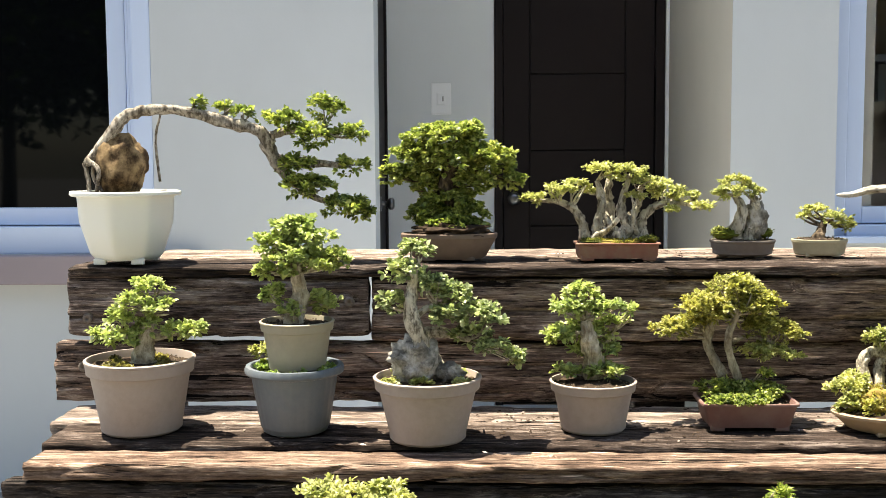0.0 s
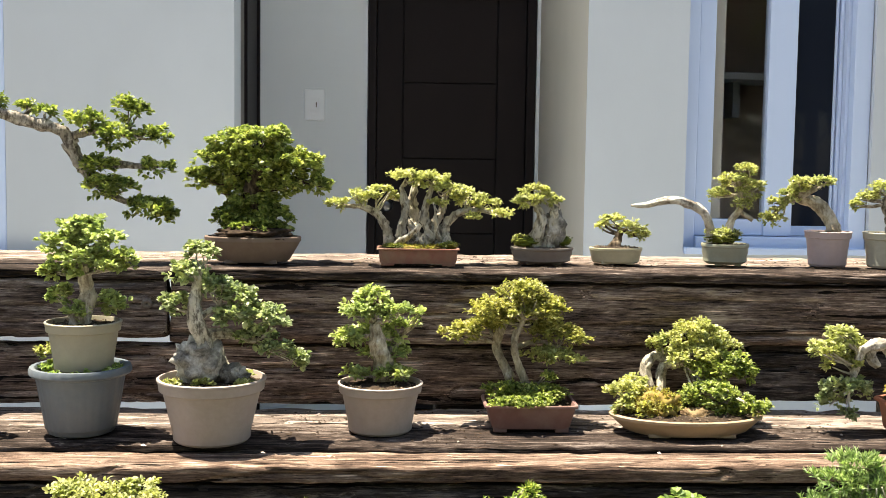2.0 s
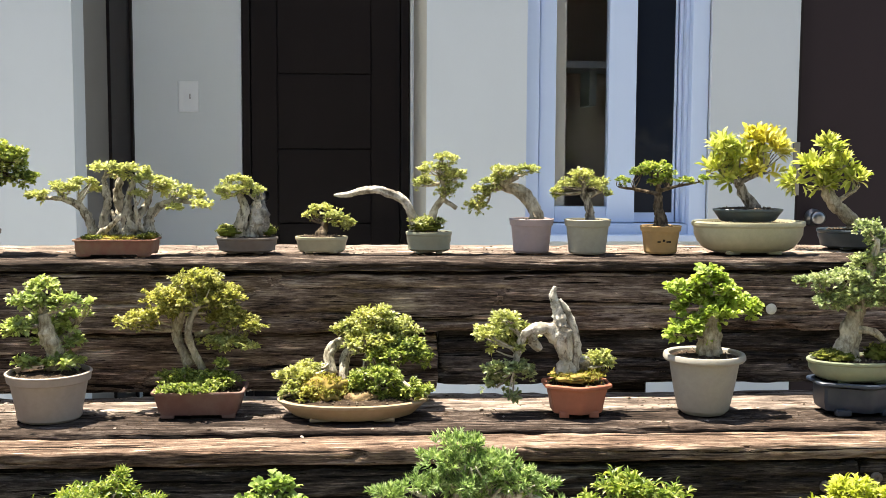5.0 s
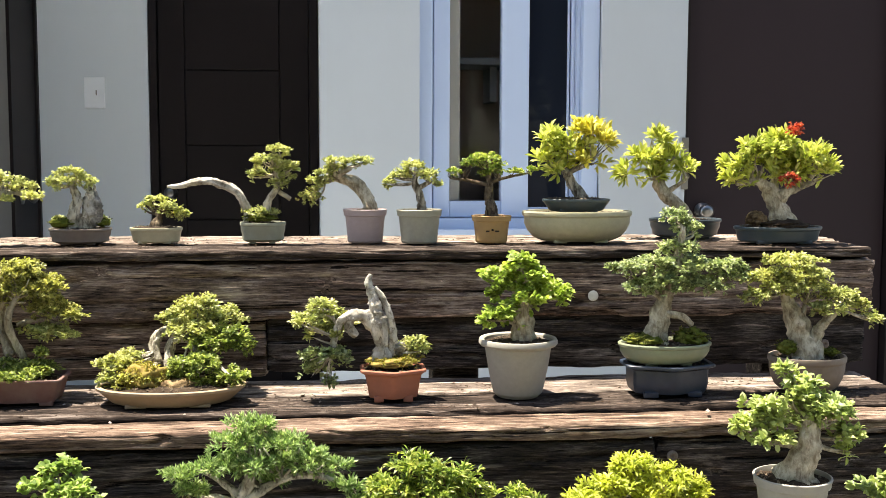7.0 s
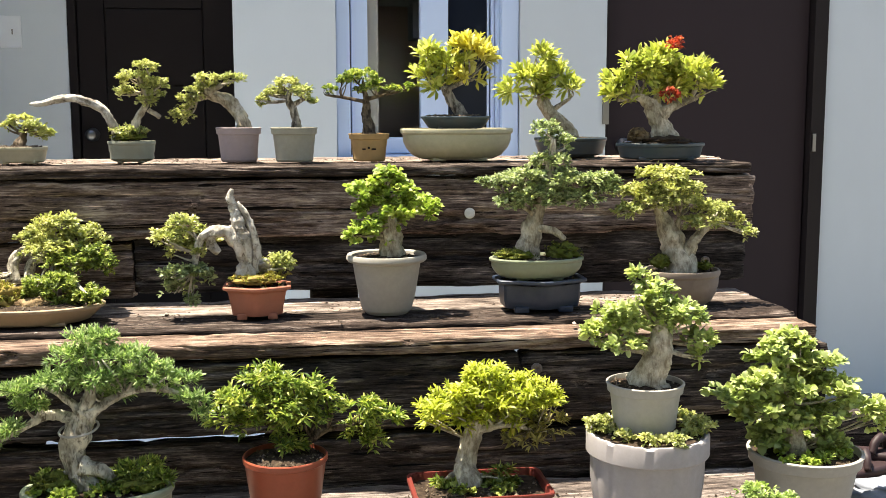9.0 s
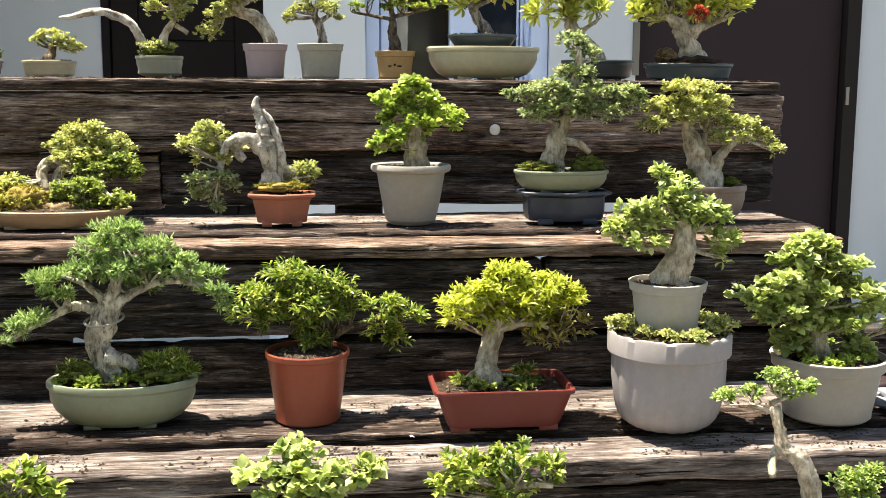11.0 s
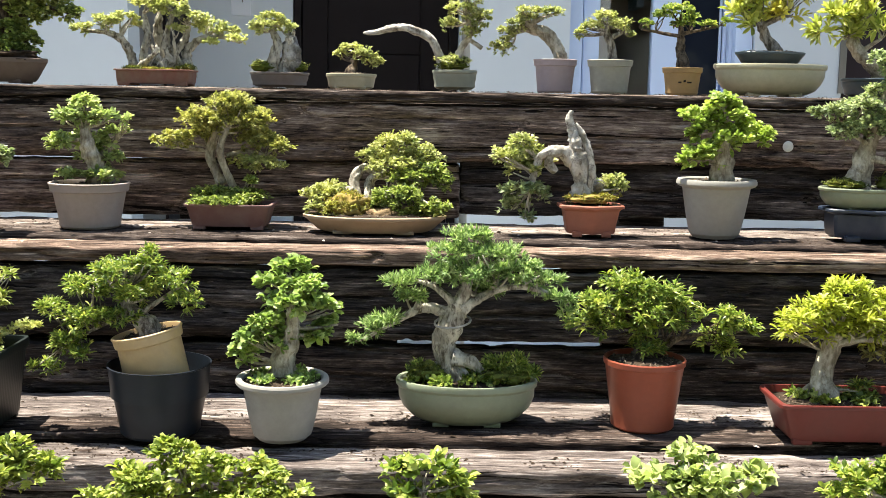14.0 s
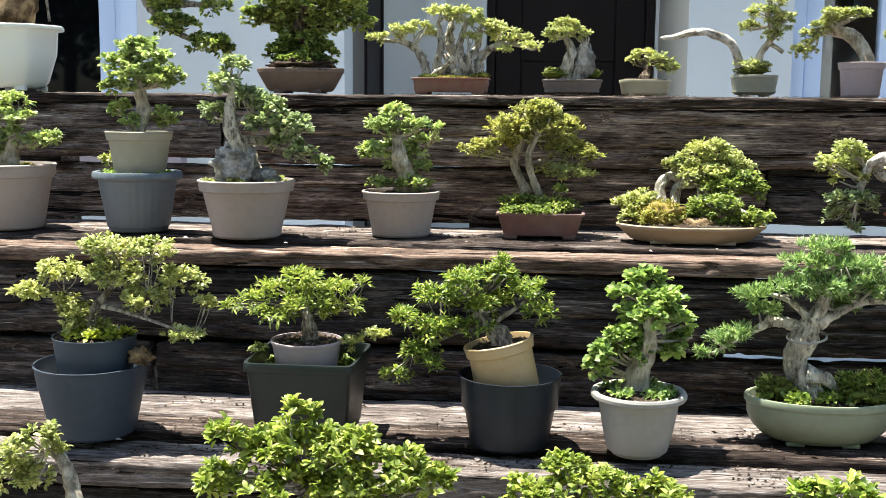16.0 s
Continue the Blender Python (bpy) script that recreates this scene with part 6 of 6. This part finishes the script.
t_front_4 = bonsai('glossy young bonsai with yellowing leaves in a black pot', (0.789, 1.06, 0.337), ('nursery', P_BLACK, 0.1, 0.135, 0.105, 1.0),
    [[(-0.003, 0.211, 0.011), (-0.003, 0.244, 0.008), (0.001, 0.278, 0.004)]],
    [(-0.03, 0.288, 0.026, 0.018), (0.008, 0.298, 0.032, 0.017), (0.039, 0.284, 0.022, 0.017), (-0.012, 0.265, 0.038, 0.015), (0.026, 0.264, 0.032, 0.015)], 387, LEAF_GLOSS, BARK_GREY, 0.0165, 'oval', dense=.8)
t_front_5 = bonsai('pale broad-leaved young bonsai in a tan pot', (1.104, 1.06, 0.337), ('nursery', P_TAN, 0.1, 0.135, 0.105, 1.0),
    [[(0.002, 0.206, 0.011), (0.001, 0.241, 0.007), (0.0, 0.282, 0.004)]],
    [(-0.007, 0.315, 0.026, 0.014), (-0.046, 0.289, 0.028, 0.014), (0.007, 0.288, 0.045, 0.022), (0.059, 0.288, 0.026, 0.015), (-0.006, 0.261, 0.058, 0.015), (0.078, 0.294, 0.01, 0.006)], 394, LEAF_PALE, BARK_GREY, 0.0175, 'round', dense=.7)
t_front_6 = bonsai('glossy bonsai with a pale bare branch in a brown pot', (1.329, 1.06, 0.337), ('nursery', P_TAN, 0.1, 0.135, 0.105, 1.0),
    [[(0.007, 0.203, 0.011), (0.005, 0.238, 0.008), (0.011, 0.266, 0.006), (0.034, 0.272, 0.004), (0.061, 0.271, 0.003)]],
    [(-0.041, 0.293, 0.036, 0.019), (0.012, 0.303, 0.032, 0.017), (0.053, 0.286, 0.026, 0.017), (-0.06, 0.273, 0.026, 0.014), (-0.006, 0.266, 0.045, 0.015)], 401, LEAF_GLOSS, BARK_PALE, 0.0125, 'oval', dense=.9)
t_front_7 = bonsai('leggy bonsai with a pale bent trunk in a grey pot', (1.692, 1.06, 0.337), ('nursery', P_GREY, 0.1, 0.135, 0.105, 1.0),
    [[(0.015, 0.181, 0.013), (0.009, 0.239, 0.011), (0.004, 0.26, 0.011), (-0.012, 0.295, 0.01), (-0.032, 0.31, 0.008), (-0.037, 0.334, 0.006), (-0.041, 0.357, 0.006)], [(-0.027, 0.306, 0.006), (-0.042, 0.296, 0.005), (-0.048, 0.279, 0.004)], [(-0.04, 0.355, 0.003), (-0.013, 0.364, 0.002), (0.011, 0.371, 0.001)], [(-0.039, 0.348, 0.003), (-0.067, 0.359, 0.002), (-0.091, 0.363, 0.001)]],
    [(-0.096, 0.363, 0.012, 0.013), (-0.064, 0.369, 0.019, 0.008), (-0.035, 0.391, 0.022, 0.008), (-0.013, 0.371, 0.026, 0.012), (0.011, 0.371, 0.014, 0.008)], 408, LEAF_FRESH, BARK_PALE, 0.0075, 'oval', dense=.8)
t_front_8 = bonsai('small fresh green bonsai in a grey pot', (1.763, 1.06, 0.337), ('nursery', P_GREY, 0.1, 0.135, 0.105, 1.0),
    [[(0.005, 0.179, 0.01), (0.002, 0.222, 0.006), (0.0, 0.251, 0.003)]],
    [(-0.011, 0.254, 0.026, 0.014), (0.013, 0.268, 0.019, 0.014), (0.008, 0.236, 0.026, 0.013)], 415, LEAF_FRESH, BARK_PALE, 0.009, 'oval', dense=.9)

for owner, cover in (
        (t_low_8, (0.134, 0.058, 0.072, 14, 501, LEAF_TEA, 0.009, 0.01)),
        (t_low_9, (0.084, 0.025, 0.07, 14, 502, LEAF_BRIGHT, 0.009, 0.008)),
        (t_low_4, (0.082, 0.026, 0.048, 9, 503, LEAF_FRESH, 0.008, 0.006)),
        (t_mid_1, (0.104, 0.03, 0.072, 7, 504, LEAF_DRY, 0.008, 0.004)),
        (t_mid_3, (0.088, 0.035, 0.068, 7, 505, LEAF_TEA, 0.008, 0.005)),
        (t_mid_2, (0.094, 0.048, 0.06, 8, 506, LEAF_FRESH, 0.008, 0.006)),
        (t_low_5, (0.06, 0.03, 0.08, 12, 507, LEAF_GLOSS, 0.009, 0.009, 0.6)),
        (t_low_7, (0.052, 0.03, 0.075, 9, 508, LEAF_DARK, 0.01, 0.007, 0.5)),
        (t_low_1i, (0.06, 0.015, 0.045, 8, 509, LEAF_LIME, 0.009, 0.008)),
        (t_low_2, (0.09, 0.052, 0.062, 10, 510, LEAF_DARK, 0.009, 0.008))):
    ground_cover(owner, *cover)

# ---- litter on the boards ----


def litter(name, label, spots, count, seed, mat, small=0.0009, large=0.003):
    rng = np.random.default_rng(seed)
    chunks = []
    for x0, x1, y0, y1, z in spots:
        for _ in range(count):
            x = x0 + (x1 - x0) * rng.random()
            y = y0 + (y1 - y0) * rng.random()
            if noise.noise(Vector((x * 7, y * 16, seed))) < 0.0:
                continue
            g = small + (large - small) * rng.random() ** 3
            a = rng.random() * 6.28
            u, w = Vector((math.cos(a), math.sin(a), 0)) * g * 1.6, Vector((-math.sin(a), math.cos(a), 0)) * g * 0.7
            p = Vector((x, y, z + 0.0004))
            up = Vector((0, 0, g * 0.6))
            chunks.append(([p - u, p + w, p + u, p - w, p + up], [(0, 1, 4), (1, 2, 4), (2, 3, 4), (3, 0, 4)]))
    ob = part_data(name, *merged(chunks), mat, None, smooth=False)
    return tagged(ob, label, "litter", kind="stuff")


# Crumbs lie on the top board; lower down they also mimic leaf shadows.
litter("soil_crumbs", "dark soil crumbs and bark bits, partly standing for leaf shadow",
       [(0.15, 1.95, 1.845, 2.1, 1.0745), (-0.1, 1.9, 1.615, 1.84, 0.8312), (-0.3, 1.9, 1.32, 1.53, 0.5892), (-0.3, 1.9, 1.22, 1.3, 0.5795)], 2600, 5, SOIL)
litter("dry_leaf_bits", "small dry leaf bits fallen on the boards",
       [(-0.6, 1.9, 1.545, 1.84, 0.8315), (-0.4, 2.0, 1.225, 1.5, 0.59)], 26, 8, P_TAN, 0.003, 0.006)


def cord(owner, name, points, radius, mat):
    return part_data(name, *tube([(*p, radius) for p in points], 1, 6, 4, 0.02), mat, owner)


# wire round the juniper's trunk
ring = []
for k in range(17):
    a = 2 * math.pi * k / 16
    ring.append((-0.022 + 0.026 * math.cos(a), 0.026 * math.sin(a), 0.148 + 0.005 * math.sin(a + 0.6)))
cord(t_low_5, "wire", ring, 0.0018, P_GREY)
# curled dry leaf on the rim of the black pot
stone(t_low_1, "dry_leaf", (0.076, -0.01, 0.113), (0.015, 0.012, 0.012), ROCK_BROWN, 4.4, 0.6)
# scribbled bars on the small terracotta pot
mark = bmesh.new()
for k, (x, w) in enumerate(((-0.012, 0.006), (-0.003, 0.004), (0.006, 0.008))):
    box(mark, x - w / 2, x + w / 2, -0.0368, -0.0352, 0.022 + 0.002 * (k % 2), 0.025 + 0.003 * (k % 2))
part("mark", mark, SOIL, t_top_9, "dark scrawl on the pot", smooth=False)

# things lying past the end of the row on the third step
heap = thing("rubber_sandal", (2.03, 1.47, 0.589), "pair of dark red rubber sandals on the board", "sandal")
for k, (x, y, z, a) in enumerate(((0.0, 0.0, 0.0, 20), (0.045, 0.03, 0.012, -25))):
    bm = bmesh.new()
    box(bm, -0.05, 0.05, -0.02, 0.02, 0.0, 0.016, 0.006)
    bmesh.ops.transform(bm, matrix=pose(x, y, z, 0, 0, a), verts=bm.verts)
    part("sole", bm, P_DARKRED, heap)
    v, f = tube([(-0.02, -0.02, 0.014, 0.006), (-0.012, -0.008, 0.034, 0.007), (0.0, 0.006, 0.036, 0.007), (0.008, 0.02, 0.014, 0.006)], k, 8)
    m = pose(x, y, z, 0, 0, a)
    part_data("strap", [tuple(m @ Vector(q)) for q in v], f, P_DARKRED, heap)
cloth = thing("grey_cloth", (2.04, 1.35, 0.588), "crumpled blue-grey cloth lying on the board", "cloth")
bm = lump(1.0, 9.3, 0.5, 4, (0.085, 0.06, 0.022), 3.2)
bmesh.ops.translate(bm, verts=bm.verts, vec=(0, 0, 0.012))
part("fold", bm, P_CLOTH, cloth)
